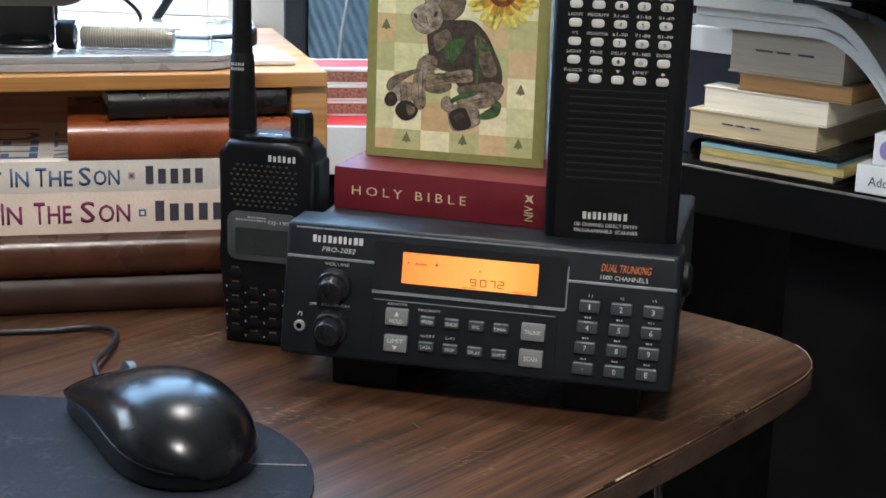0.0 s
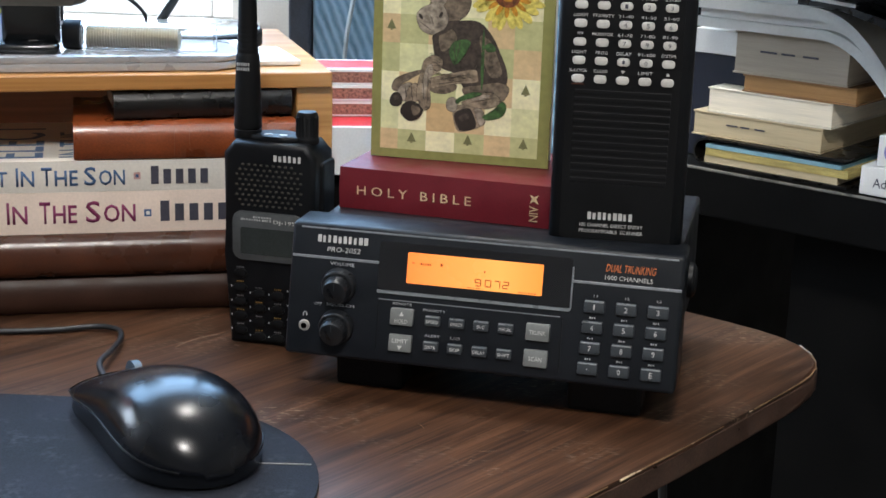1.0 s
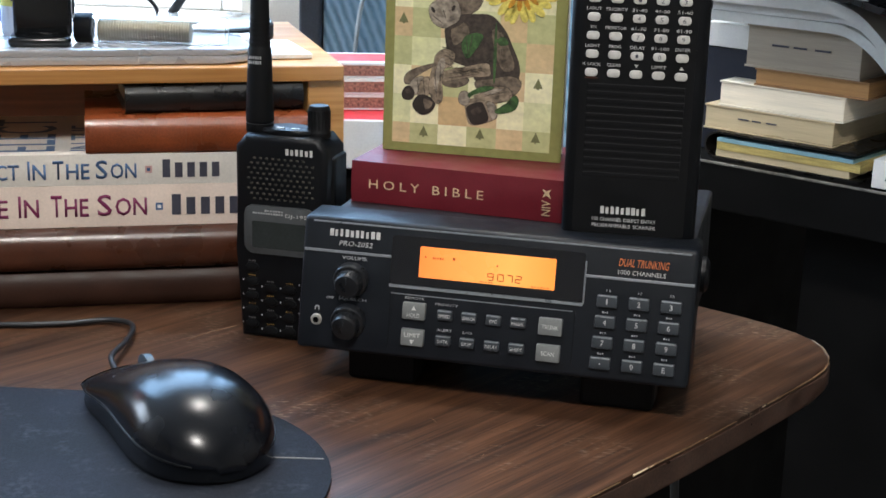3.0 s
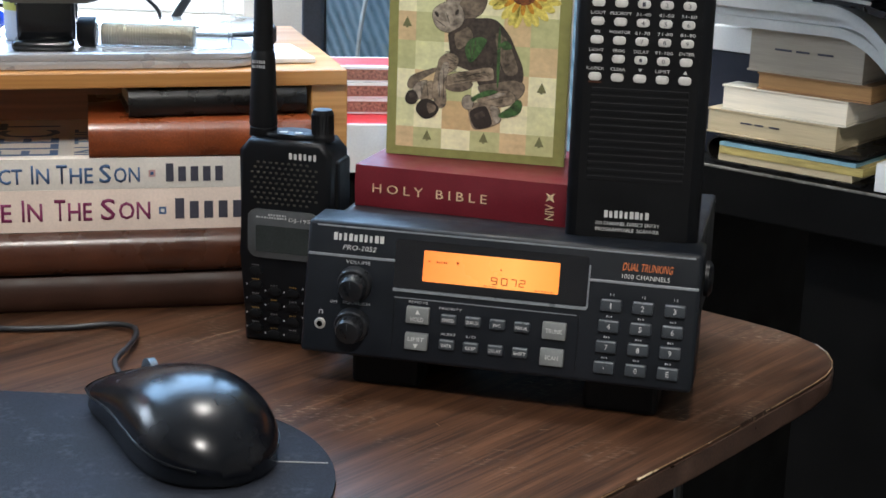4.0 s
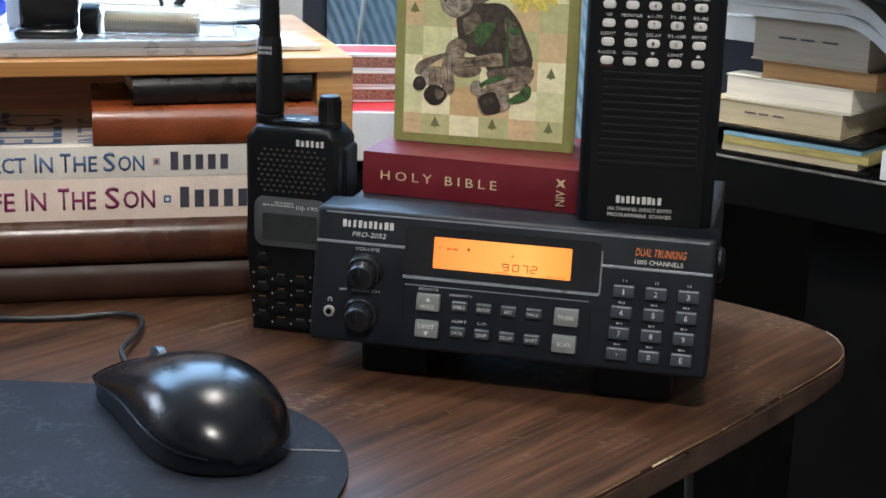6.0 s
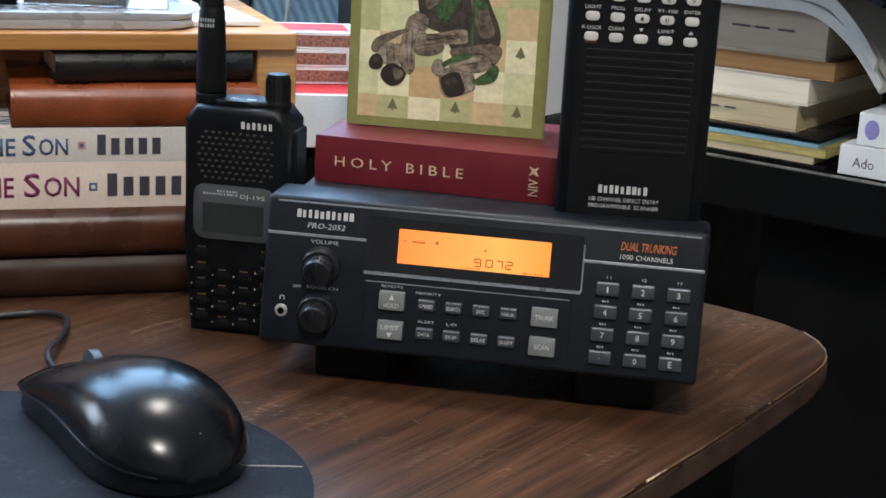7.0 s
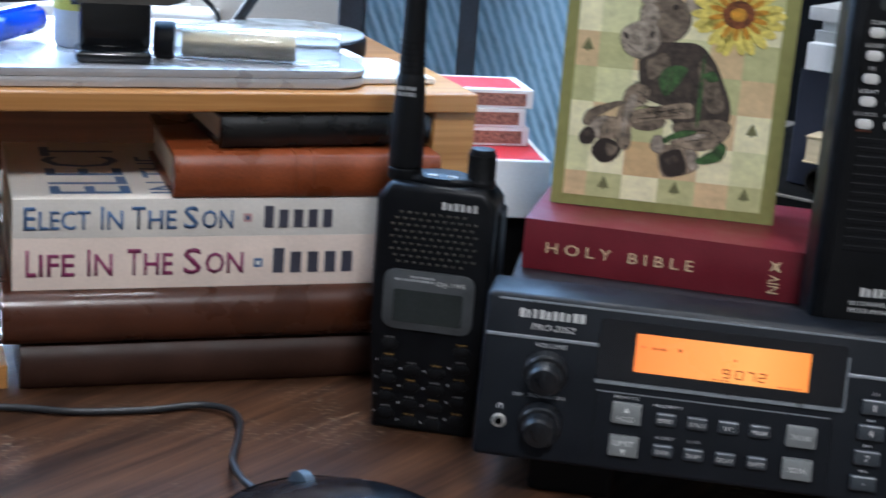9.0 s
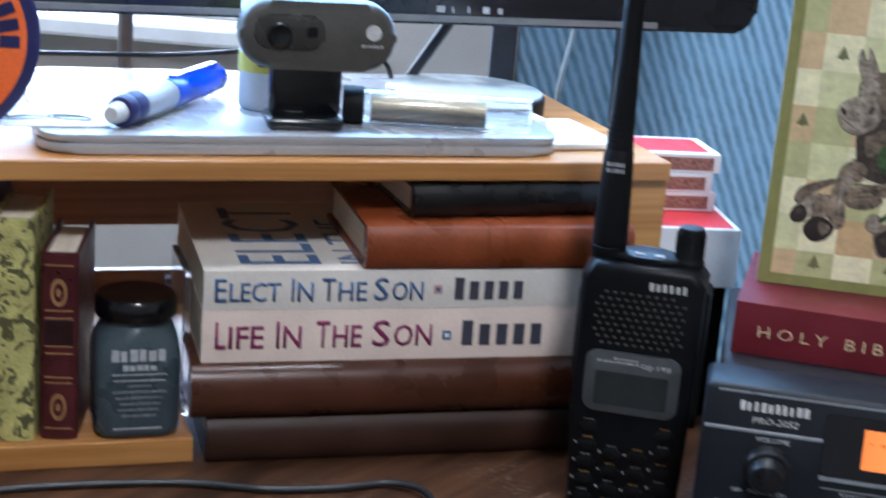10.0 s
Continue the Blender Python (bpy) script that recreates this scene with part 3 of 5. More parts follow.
# ---- base scanner radio ----
def base_radio():
    U = radians(-9.54)
    t = thing("desktop_radio_scanner", pose(-0.1007, 0.8150, 0.7780, 0, 0, math.degrees(U)), "charcoal desktop radio scanner with a lit amber display", "radio")
    lean = 0.2027
    W, H = 0.2325, 0.0735
    shear = Matrix(((1, 0, 0, 0), (0, 1, lean, 0), (0, 0, 1, 0), (0, 0, 0, 1)))

    def onface(bm):
        bm.transform(shear)
        return bm

    body = prism([(0.030, 0.004), (0.190, 0.004), (0.190, 0.0683), (0.024, 0.0683)], 0.006, W - 0.006, axis="x", bevel=0.002)
    part("housing", body, M_RADIO_TOP, t, "dark metal housing")
    f = box(0, W, 0, 0.030, -0.004, H, 0.0028, 3)
    part("front_panel", onface(f), M_RADIO, t, smooth=35)
    # silver lines
    for a, b in ((0.0015, 0.0547), (0.1697, 0.2315)):
        part("trim_line", onface(box(a, b, -0.0006, 0.001, 0.0533, 0.0548, 0.0002)), M_SILVER, t)
    part("trim_line", onface(box(0.006, W - 0.004, -0.0004, 0.001, H - 0.0030, H - 0.0022)), M_SILVER, t)
    # display window
    w = part("display_window", onface(prism(rrect(0.0549, 0.1690, 0.0388, 0.0668, 0.002), -0.0008, 0.002, axis="y", bevel=0.0003)), M_SMOKE, t, "black smoked window")
    part("display", onface(prism(rrect(0.0722, 0.1525, 0.0441, 0.0618, 0.0006), -0.0011, 0.001, axis="y")), M_LCD, w, "glowing amber display")
    lit = {"9": "abcdfg", "0": "abcdef", "7": "abc", "2": "abdeg"}
    for c, x in (("9", 0.1132), ("0", 0.1192), ("7", 0.1245), ("2", 0.1296)):
        dg = bmesh.new()
        z0, dw, h, q = 0.0464, 0.0033, 0.0037, 0.00055
        seg = {"a": (0.2, 1, 0.8, 1), "d": (0.2, 0, 0.8, 0), "g": (0.2, 0.5, 0.8, 0.5), "b": (1, 0.55, 1, 0.95), "c": (1, 0.05, 1, 0.45), "e": (0, 0.05, 0, 0.45), "f": (0, 0.55, 0, 0.95)}
        for k in lit[c]:
            a0, b0, a1, b1 = seg[k]
            box(x + a0 * dw - q / 2, x + a1 * dw + q / 2, -0.0014, -0.0010, z0 + b0 * h - q / 2, z0 + b1 * h + q / 2, bm=dg)
        part("digit", onface(dg), M_LCD_INK, w, "dark segment digit")
    part("marking", onface(bars(0.0752, 0.0768, 0.0555, 0.0565, 2, -0.0012)), M_LCD_INK, w)
    part("marking", onface(bars(0.0800, 0.0870, 0.0552, 0.0564, 5, -0.0012)), M_LCD_INK, w)
    part("marking", onface(bars(0.0920, 0.0940, 0.0555, 0.0570, 1, -0.0012)), M_LCD_INK, w)
    part("marking", onface(bars(0.1180, 0.1192, 0.0542, 0.0552, 1, -0.0012)), M_LCD_INK, w)
    part("marking", onface(bars(0.1090, 0.1170, 0.0447, 0.0453, 5, -0.0012)), M_LCD_INK, w)
    part("marking", onface(bars(0.1390, 0.1500, 0.0447, 0.0453, 6, -0.0012)), M_LCD_INK, w)
    part("window_trim", onface(prism([(0.0549, 0.0370), (0.1690, 0.0370), (0.1700, 0.0385), (0.1700, 0.0620), (0.1692, 0.0620), (0.1692, 0.0386), (0.0549, 0.0386)], -0.0012, 0.001, axis="y")), M_SILVER, t)
    part("groove", onface(box(0.0560, 0.1640, -0.0003, 0.001, 0.0330, 0.0335)), M_SILVER, t)
    part("groove", onface(box(0.0560, 0.0565, -0.0003, 0.001, 0.0020, 0.0330)), M_BLACK, t)
    part("groove", onface(box(0.1652, 0.1657, -0.0003, 0.001, 0.0020, 0.0330)), M_BLACK, t)
    # logo bars, model, captions
    part("logo_mark", onface(bars(0.0165, 0.0480, 0.0630, 0.0672, 10, -0.0003, 0.40)), M_PRINT, t)
    part("model_lettering", onface(letters("PRO-2052", 0.0225, 0.0430, 0.0578, 0.0606, -0.0003, slant=0.2)), M_PRINT, t)
    part("lettering", onface(letters("DUAL TRUNKING", 0.1880, 0.2165, 0.0612, 0.0655, -0.0003, slant=0.25)), M_ORANGE, t, "orange lettering")
    part("lettering", onface(letters("1000 CHANNELS", 0.1880, 0.2150, 0.0567, 0.0592, -0.0003)), M_PRINT, t)
    part("caption", onface(letters("VOLUME", 0.0250, 0.0400, 0.0500, 0.0520, -0.0003)), M_PRINT_D, t)
    part("caption", onface(letters("SQUELCH", 0.0245, 0.0415, 0.0262, 0.0280, -0.0003)), M_PRINT_D, t)
    part("caption", onface(letters("OFF", 0.0170, 0.0215, 0.0262, 0.0277, -0.0003)), M_PRINT_D, t)
    part("caption", onface(letters("REMOTE", 0.0650, 0.0765, 0.0308, 0.0322, -0.0003)), M_PRINT_D, t)
    part("caption", onface(letters("PRIORITY", 0.0835, 0.0970, 0.0288, 0.0302, -0.0003)), M_PRINT_D, t)
    part("caption", onface(letters("ALERT", 0.0855, 0.0945, 0.0142, 0.0156, -0.0003)), M_PRINT_D, t)
    part("caption", onface(letters("L/O", 0.1010, 0.1065, 0.0142, 0.0156, -0.0003)), M_PRINT_D, t)
    # knobs
    for z in (0.0388, 0.0146):
        k = part("knob", lathe([(0.0104, 0.002), (0.0104, -0.0030), (0.0098, -0.0040), (0.0082, -0.0044), (0.0078, -0.0094), (0.0070, -0.0108), (0.0040, -0.0114)], 40, axis="y"), M_KNOB, t, "black stepped rotary knob", smooth=30)
        k.location = (0.0316, lean * z, z)
        k.rotation_euler = (0.2, 0, 0)
        for i in range(24):
            a = 2 * math.pi * i / 24
            r = box(-0.0003, 0.0003, -0.0090, -0.0044, 0.0076, 0.0083)
            r.transform(Matrix.Rotation(a, 4, "Y"))
            part("rib", r, M_KNOB, k)
        part("pointer", box(-0.0003, 0.0003, -0.0116, -0.0106, 0.0020, 0.0062), M_KEY_D, k)
    # headphone jack
    j = part("headphone_jack", lathe([(0.0034, 0.001), (0.0034, -0.0006), (0.0030, -0.0011), (0.0019, -0.0012)], 28, axis="y"), M_RING, t, "chrome headphone socket", smooth=30)
    j.location = (0.0116, lean * 0.0135, 0.0135)
    # Black plug, its colour standing for the dark inside the socket.
    part("socket_hole", lathe([(0.0018, 0.0012), (0.0018, -0.0014)], 20, axis="y"), M_SHADE_BLACK, j)
    part("headphone_mark", onface(prism([(0.0103, 0.0192), (0.0103, 0.0208), (0.0110, 0.0216), (0.0122, 0.0216), (0.0129, 0.0208), (0.0129, 0.0192), (0.0124, 0.0192), (0.0124, 0.0206), (0.0119, 0.0211), (0.0113, 0.0211), (0.0108, 0.0206), (0.0108, 0.0192)], -0.0003, 0.0002, axis="y")), M_PRINT_D, t)

    def key(x, z, w, h, material, text, ink, tall=None, up=0.0018, size=0.0018):
        k = part("key", onface(box(x - w / 2, x + w / 2, -up, 0.001, z - h / 2, z + h / 2, 0.0007, 2)), material, t, smooth=35)
        if text:
            wd = min(w * 0.8, len(text) * size * (0.26 if text == "1" else 0.60 if len(text) == 1 else 0.80))
            part("key_lettering", onface(letters(text, x - wd / 2, x + wd / 2, z - size / 2 + (tall or 0), z + size / 2 + (tall or 0), -up - 0.0001)), ink, k)
        return k

    for x, z, s, dz in ((0.0712, 0.0245, "HOLD", -0.0022), (0.0714, 0.0093, "LIMIT", 0.0016), (0.1521, 0.0237, "TRUNK", 0.0), (0.1519, 0.0087, "SCAN", 0.0)):
        k = key(x, z, 0.0138, 0.0095, M_KEY_L, s, M_PRINT, dz, 0.0026, 0.0024)
        if s == "HOLD":
            part("arrow_mark", onface(prism([(x - 0.0014, z + 0.0008), (x + 0.0014, z + 0.0008), (x, z + 0.0032)], -0.0028, -0.0024, axis="y")), M_PRINT, k)
        if s == "LIMIT":
            part("arrow_mark", onface(prism([(x - 0.0014, z - 0.0012), (x, z - 0.0036), (x + 0.0014, z - 0.0012)], -0.0028, -0.0024, axis="y")), M_PRINT, k)
    for row, z in ((("SPEED", "SEARCH", "SVC", "MANUAL"), 0.0238), (("DATA", "SKIP", "DELAY", "SHIFT"), 0.0092)):
        for s, x in zip(row, (0.0897, 0.1041, 0.1187, 0.1332)):
            key(x, z, 0.0090, 0.0055, M_KEY_D, s, M_PRINT, -0.0003, 0.0022, 0.0019)
            part("key_edge", onface(box(x - 0.0041, x + 0.0041, -0.0024, -0.0010, z + 0.0021, z + 0.0027, 0.0002)), M_SILVER, t)
    grid = ("123", "456", "789", ".0E")
    for r, row in enumerate(grid):
        for c, s in enumerate(row):
            x, z = 0.1833 + 0.0181 * c - 0.0004 * r, 0.0412 - 0.01165 * r + 0.0001 * c
            key(x, z, 0.0118, 0.0066, M_KEY_D, s, M_PRINT, 0.0, 0.0024, 0.0030 if s != "." else 0.0008)
            part("key_edge", onface(box(x - 0.0054, x + 0.0054, -0.0026, -0.0010, z + 0.0026, z + 0.0033, 0.0002)), M_SILVER, t)
            if r == 0:
                part("caption", onface(letters(("11", "12", "13")[c], x - 0.001, x + 0.0012, z + 0.0050, z + 0.0064, -0.0003)), M_PRINT_D, t)
            else:
                part("caption", onface(bars(x - 0.002, x + 0.002, z + 0.0046, z + 0.0056, 3, -0.0003)), M_PRINT_D, t)
    # feet and bracket bolt
    for a, b in ((0.026, 0.068), (0.168, 0.212)):
        part("foot", box(a, b, 0.020, 0.048, -0.0280, 0.002, 0.003), M_MATTE, t, "black rubber foot")
        part("foot", box(a, b, 0.150, 0.175, -0.0280, 0.006, 0.003), M_MATTE, t)
    # Plate coloured pitch black to stand for the shade beneath the radio.
    part("base_plate", box(0.012, W - 0.012, 0.016, 0.186, -0.006, 0.006, 0.002), M_SHADE_BLACK, t)
    part("side_screw", lathe([(0.011, 0.0), (0.011, 0.006), (0.008, 0.008)], 28, axis="x", at=(W - 0.006, 0.085, 0.040)), M_BLACK, t, smooth=30)
    return t


base_radio()


# ---- books lying on the radio ----
def book_shape(L, D, H, cover, bulge, bm=None):
    """Cover wrapped round a spine at y = 0, open at the far side."""
    out, n = [], 8
    for i in range(n + 1):
        a = math.pi * (i / n) - math.pi / 2
        out.append((-bulge * math.cos(a), H / 2 + H / 2 * math.sin(a) if bulge > 0.002 else H * i / n))
    inner = [(cover, H - cover), (cover, cover)]
    return prism([(D, 0)] + out + [(D, H), (D, H - cover)] + inner + [(D, cover)], 0, L, axis="x")


def book(name, m, L, D, H, cover_m, page_m, label, cover=0.0022, bulge=0.004, inset=0.003, group="", smooth=30, category="book"):
    t = thing(name, m, label, category, group)
    part("cover", book_shape(L, D, H, cover, bulge), cover_m, t, smooth=smooth)
    part("page_block", box(inset, L - inset, cover + 0.0005, D - inset, cover, H - cover), page_m, t)
    return t


bible = book("bible", pose(-0.0785, 0.8895, 0.8465, 0, 0, -13.7), 0.142, 0.098, 0.0262, M_BIBLE, M_PAGE, "maroon hardcover bible lying on the radio", 0.0016, 0.0009, 0.001)
part("gold_lettering", letters("HOLY BIBLE", 0.0120, 0.0865, 0.0096, 0.0153, -0.0012, wide=1.5), M_GOLD, bible, "gold foil lettering")
part("gold_lettering", letters("NIV", 0.1235, 0.1290, 0.0040, 0.0135, -0.0012, upright=True), M_GOLD, bible)
part("gold_mark", prism([(0.1235, 0.0150), (0.1260, 0.0165), (0.1290, 0.0150), (0.1276, 0.0180), (0.1290, 0.0205), (0.1262, 0.0192), (0.1235, 0.0205), (0.1250, 0.0180)], -0.0013, -0.0010, axis="y"), M_GOLD, bible)


def greeting_card():
    t = thing("greeting_card", pose(-0.0635, 0.9255, 0.8731, -1.0, 0, -9.5), "folded greeting card painted with checks, a sunflower and brown shapes", "card")
    W, H = 0.1165, 0.1535
    part("front_leaf", box(0, W, 0, 0.0007, 0, H), M_CARD, t, "sage green bordered front")
    back = box(0, W, 0, 0.0006, 0, H)
    back.transform(Matrix.Translation((0, 0.0009, 0)) @ Matrix.Rotation(radians(14), 4, "Z"))
    part("back_leaf", back, M_PAPER, t, "plain white back")
    cols = {"T": (0.63, 0.47, 0.26), "C": (0.80, 0.76, 0.49), "G": (0.49, 0.49, 0.24), "L": (0.66, 0.66, 0.37), "B": (0.57, 0.40, 0.20)}
    mats = {k: mat("painted_square", c, 0.6, var=0.09, scale=110, fine=300) for k, c in cols.items()}
    rnd = random.Random(5)
    xs = (0.0062, 0.0178, 0.0363, 0.0551, 0.0744, 0.0915, 0.1090)
    zs = (0.0062, 0.0205, 0.0405, 0.0610, 0.0810, 0.1010, 0.1210, 0.1410, 0.1610)
    rows = ("TGCGTG", "LCBTCL", "CTGCTC", "GLCGGT", "TGTLTG", "CLGCLC", "TCLTCG", "GTCGTL")
    for r, row in enumerate(rows):
        for c, k in enumerate(row):
            part("painted_square", box(xs[c], xs[c + 1], -0.0003, 0.0002, zs[r], zs[r + 1]), mats[k], t)
    dark = mat("painted_tree", (0.16, 0.16, 0.07), 0.6, var=0.15)
    for x, z in ((0.0270, 0.0120), (0.0640, 0.0130), (0.1000, 0.0130), (0.1000, 0.0505), (0.0120, 0.0905), (0.0270, 0.1280)):
        part("painted_tree", prism([(x - 0.003, z), (x - 0.0006, z), (x - 0.0006, z - 0.001), (x + 0.0006, z - 0.001), (x + 0.0006, z), (x + 0.003, z), (x, z + 0.007)], -0.0006, -0.0002, axis="y"), dark, t)
    fig = mat("painted_brown", (0.145, 0.112, 0.080), 0.65, var=0.42, scale=170, fine=420)
    fig2 = mat("painted_dark_brown", (0.050, 0.037, 0.029), 0.65, var=0.42, scale=170, fine=420)
    fig3 = mat("painted_tan", (0.255, 0.198, 0.140), 0.65, var=0.42, scale=170, fine=420)
    green = mat("painted_leaf", (0.045, 0.10, 0.030), 0.6, var=0.4, scale=200)
    yellow = mat("painted_petal", (0.74, 0.58, 0.13), 0.6, var=0.25, scale=250)
    amber = mat("painted_amber", (0.50, 0.24, 0.02), 0.6, var=0.3, scale=250)
    seed = mat("painted_seed", (0.16, 0.05, 0.015), 0.6, var=0.4, scale=300)
    def at(px, py):
        """From sketch units, 7.3 to the millimetre, to the card's face."""
        return ((px - 35 - 25 * (735 - py) / 735) * 0.000137, (735 + 0.0765 * (px - 35) - py) * 0.000141)

    def blob(points, material, layer, rim=1.0):
        P = [Vector((*at(x, y), 0)) for x, y in points]
        n, out = len(P), []
        for q in range(n):
            p0, p1, p2, p3 = P[q - 1], P[q], P[(q + 1) % n], P[(q + 2) % n]
            for k in range(4):
                u = k / 4
                v = 0.5 * ((2 * p1) + (p2 - p0) * u + (2 * p0 - 5 * p1 + 4 * p2 - p3) * u * u + (3 * p1 - p0 - 3 * p2 + p3) * u ** 3)
                out.append((v.x, v.y))
        cx, cz = sum(x for x, z in out) / len(out), sum(z for x, z in out) / len(out)
        y = -0.00040 - 0.00008 * layer
        part("painted_patch", prism(out, y, -0.0001, axis="y"), material, t)
        grow = []
        for x, z in out:
            d = math.hypot(x - cx, z - cz) or 1e-6
            grow.append((x + (x - cx) / d * 0.00026 * rim, z + (z - cz) / d * 0.00026 * rim))
        part("painted_outline", prism(grow, y + 0.00004, -0.0001, axis="y"), eye, t)

    eye = mat("painted_dark_line", (0.026, 0.019, 0.015), 0.6, var=0.2)
    taupe = mat("painted_taupe", (0.285, 0.240, 0.190), 0.65, var=0.42, scale=170, fine=420)
    blob([(330, 20), (345, -60), (400, -105), (480, -95), (520, -30), (500, 40), (440, 75), (380, 70)], fig, 0)
    blob([(340, -80), (318, -150), (328, -195), (348, -150), (352, -200), (372, -160), (395, -90)], taupe, 0)
    blob([(492, -70), (510, -130), (545, -165), (550, -120), (575, -110), (540, -40)], taupe, 0)
    blob([(345, 110), (400, 75), (480, 70), (560, 80), (620, 150), (655, 230), (685, 310), (685, 380), (640, 415), (560, 410), (490, 400), (450, 330), (370, 290), (345, 210)], fig2, 1)
    blob([(560, 150), (610, 170), (645, 250), (665, 330), (620, 350), (585, 290)], fig, 2)
    blob([(370, 140), (430, 110), (455, 160), (420, 200), (380, 215)], fig, 2)
    blob([(480, 400), (560, 385), (640, 372), (692, 392), (692, 432), (660, 470), (600, 492), (520, 470)], fig, 2)
    blob([(330, 390), (440, 378), (446, 405), (400, 425), (340, 418)], fig, 2)
    blob([(325, 350), (430, 325), (535, 308), (552, 340), (545, 370), (450, 376), (370, 390), (325, 394)], fig3, 3)
    blob([(438, 500), (500, 478), (545, 490), (586, 560), (560, 590), (480, 613), (448, 590)], fig3, 3)
    blob([(445, 522), (505, 499), (526, 520), (542, 590), (475, 608), (450, 572)], eye, 4)
    blob([(462, 540), (500, 522), (512, 545), (475, 562)], fig2, 5)
    blob([(538, 500), (574, 508), (586, 560), (566, 586), (548, 550)], taupe, 5)
    blob([(404, 470), (420, 445), (446, 450), (456, 490), (436, 516), (408, 500)], taupe, 4)
    blob([(475, 470), (540, 445), (602, 420), (646, 440), (652, 478), (600, 500), (530, 492)], fig3, 5)
    blob([(520, 455), (580, 432), (612, 436), (570, 456)], taupe, 6)
    blob([(265, 45), (290, 5), (370, -20), (412, 40), (402, 98), (345, 135), (285, 108)], taupe, 3)
    blob([(143, 392), (160, 350), (215, 325), (275, 308), (287, 320), (235, 350), (195, 375), (165, 410)], fig, 3)
    blob([(165, 428), (185, 385), (225, 370), (247, 385), (228, 420), (212, 458), (180, 456)], taupe, 4)
    blob([(210, 442), (225, 395), (255, 372), (275, 400), (266, 452), (240, 476), (212, 470)], fig3, 5)
    blob([(300, 260), (345, 235), (386, 260), (375, 310), (336, 340), (326, 400), (329, 470), (315, 502), (286, 496), (263, 440), (268, 380), (285, 310)], fig3, 6)
    blob([(308, 300), (335, 280), (340, 320), (312, 390), (300, 450), (288, 400)], taupe, 7)
    blob([(133, 455), (150, 422), (175, 420), (192, 450), (180, 482), (145, 482)], eye, 6)
    blob([(185, 517), (200, 475), (240, 462), (286, 490), (288, 520), (262, 551), (220, 557)], eye, 6)
    blob([(240, 480), (276, 494), (274, 520), (250, 534), (238, 508)], fig, 7)
    blob([(150, 436), (170, 430), (178, 448), (158, 455)], fig2, 7)
    for pts in ([(450, 455), (520, 420), (572, 424), (545, 441), (480, 460), (458, 476)], [(575, 540), (622, 510), (665, 468), (686, 490), (668, 538), (600, 556)], [(418, 215), (440, 172), (492, 160), (520, 178), (492, 232), (450, 282), (430, 265)], [(585, 195), (615, 180), (638, 215), (600, 222)]):
        blob(pts, green, 6, 0.5)
    for x0, y0, x1, y1 in ((208, 388, 214, 450), (236, 378, 244, 470), (292, 330, 300, 480), (318, 300, 316, 470), (360, 358, 520, 330), (350, 378, 500, 360), (440, 180, 450, 270), (470, 172, 452, 262), (600, 520, 660, 490), (520, 470, 620, 450), (280, 70, 330, 110), (330, 40, 345, 90)):
        a, c = Vector((*at(x0, y0), 0)), Vector((*at(x1, y1), 0))
        m, d = (a + c) / 2, c - a
        part("painted_stroke", prism(ellipse(m.x, m.y, d.length / 2, 0.00020, 14, math.atan2(d.y, d.x)), -0.00108, -0.0001, axis="y"), fig2, t)
    torso = [(0.0738, 0.0744, 0.0110, 0.0180, 0.0, fig2, 1)]
    limbs = [(0.0404, 0.0661, 0.0050, 0.0100, -0.25, fig, 2), (0.0537, 0.0594, 0.0130, 0.0030, 0.08, fig3, 3), (0.0788, 0.0479, 0.0100, 0.0050, 0.1, fig, 2)]
    leaves = [(0.0718, 0.0728, 0.0010, 0.0212, 0.0, green, 4)]
    marks = [(0.0545, 0.1180, 0.0014, 0.0017, 0.0, eye, 5), (0.0310, 0.1000, 0.0010, 0.0022, 0.5, eye, 5), (0.0440, 0.1020, 0.0010, 0.0022, -0.4, eye, 5), (0.0450, 0.0900, 0.0070, 0.0012, 0.5, fig2, 5), (0.0420, 0.1130, 0.0050, 0.0060, 0.2, taupe, 4)]
    folds = []
    for i in range(60):
        cx, cz, a, b, turn, m, k = rnd.choice(torso + limbs)
        q, d = rnd.uniform(0, 6.28), rnd.uniform(0.2, 0.9)
        folds.append((cx + a * d * math.cos(q), cz + b * d * math.sin(q), rnd.uniform(0.0012, 0.0028), 0.00014, turn + rnd.uniform(-0.5, 0.5) + (1.2 if m is fig2 else 0), rnd.choice((eye, fig, fig2)), 7))
    for cx, cz, a, b, turn, m, k in leaves + marks + folds:
        ol = [(x + rnd.uniform(-0.05, 0.05) * min(a, b), z + rnd.uniform(-0.05, 0.05) * min(a, b)) for x, z in ellipse(cx, cz, a, b, 26, turn)]
        part("painted_patch", prism(ol, -0.0004 - 0.00008 * k, -0.0001, axis="y"), m, t)
        if k < 6 and m is not eye and m is not green:
            rim = [(cx + (x - cx) * (1 + 0.0005 / a), cz + (z - cz) * (1 + 0.0005 / b)) for x, z in ol]
            part("painted_outline", prism(rim, -0.00038, -0.0001, axis="y"), eye, t)
    fx, fz = 0.0862, 0.1170
    for i in range(22):
        a = 2 * math.pi * i / 22 + rnd.uniform(-0.08, 0.08)
        ln = rnd.uniform(0.0085, 0.0115)
        part("painted_petal", prism(ellipse(fx + math.cos(a) * 0.0150, fz + math.sin(a) * 0.0150, ln * 0.82, 0.0030, 12, a), -0.00085, -0.0002, axis="y"), yellow, t)
    for i in range(14):
        a = 2 * math.pi * i / 14 + 0.2
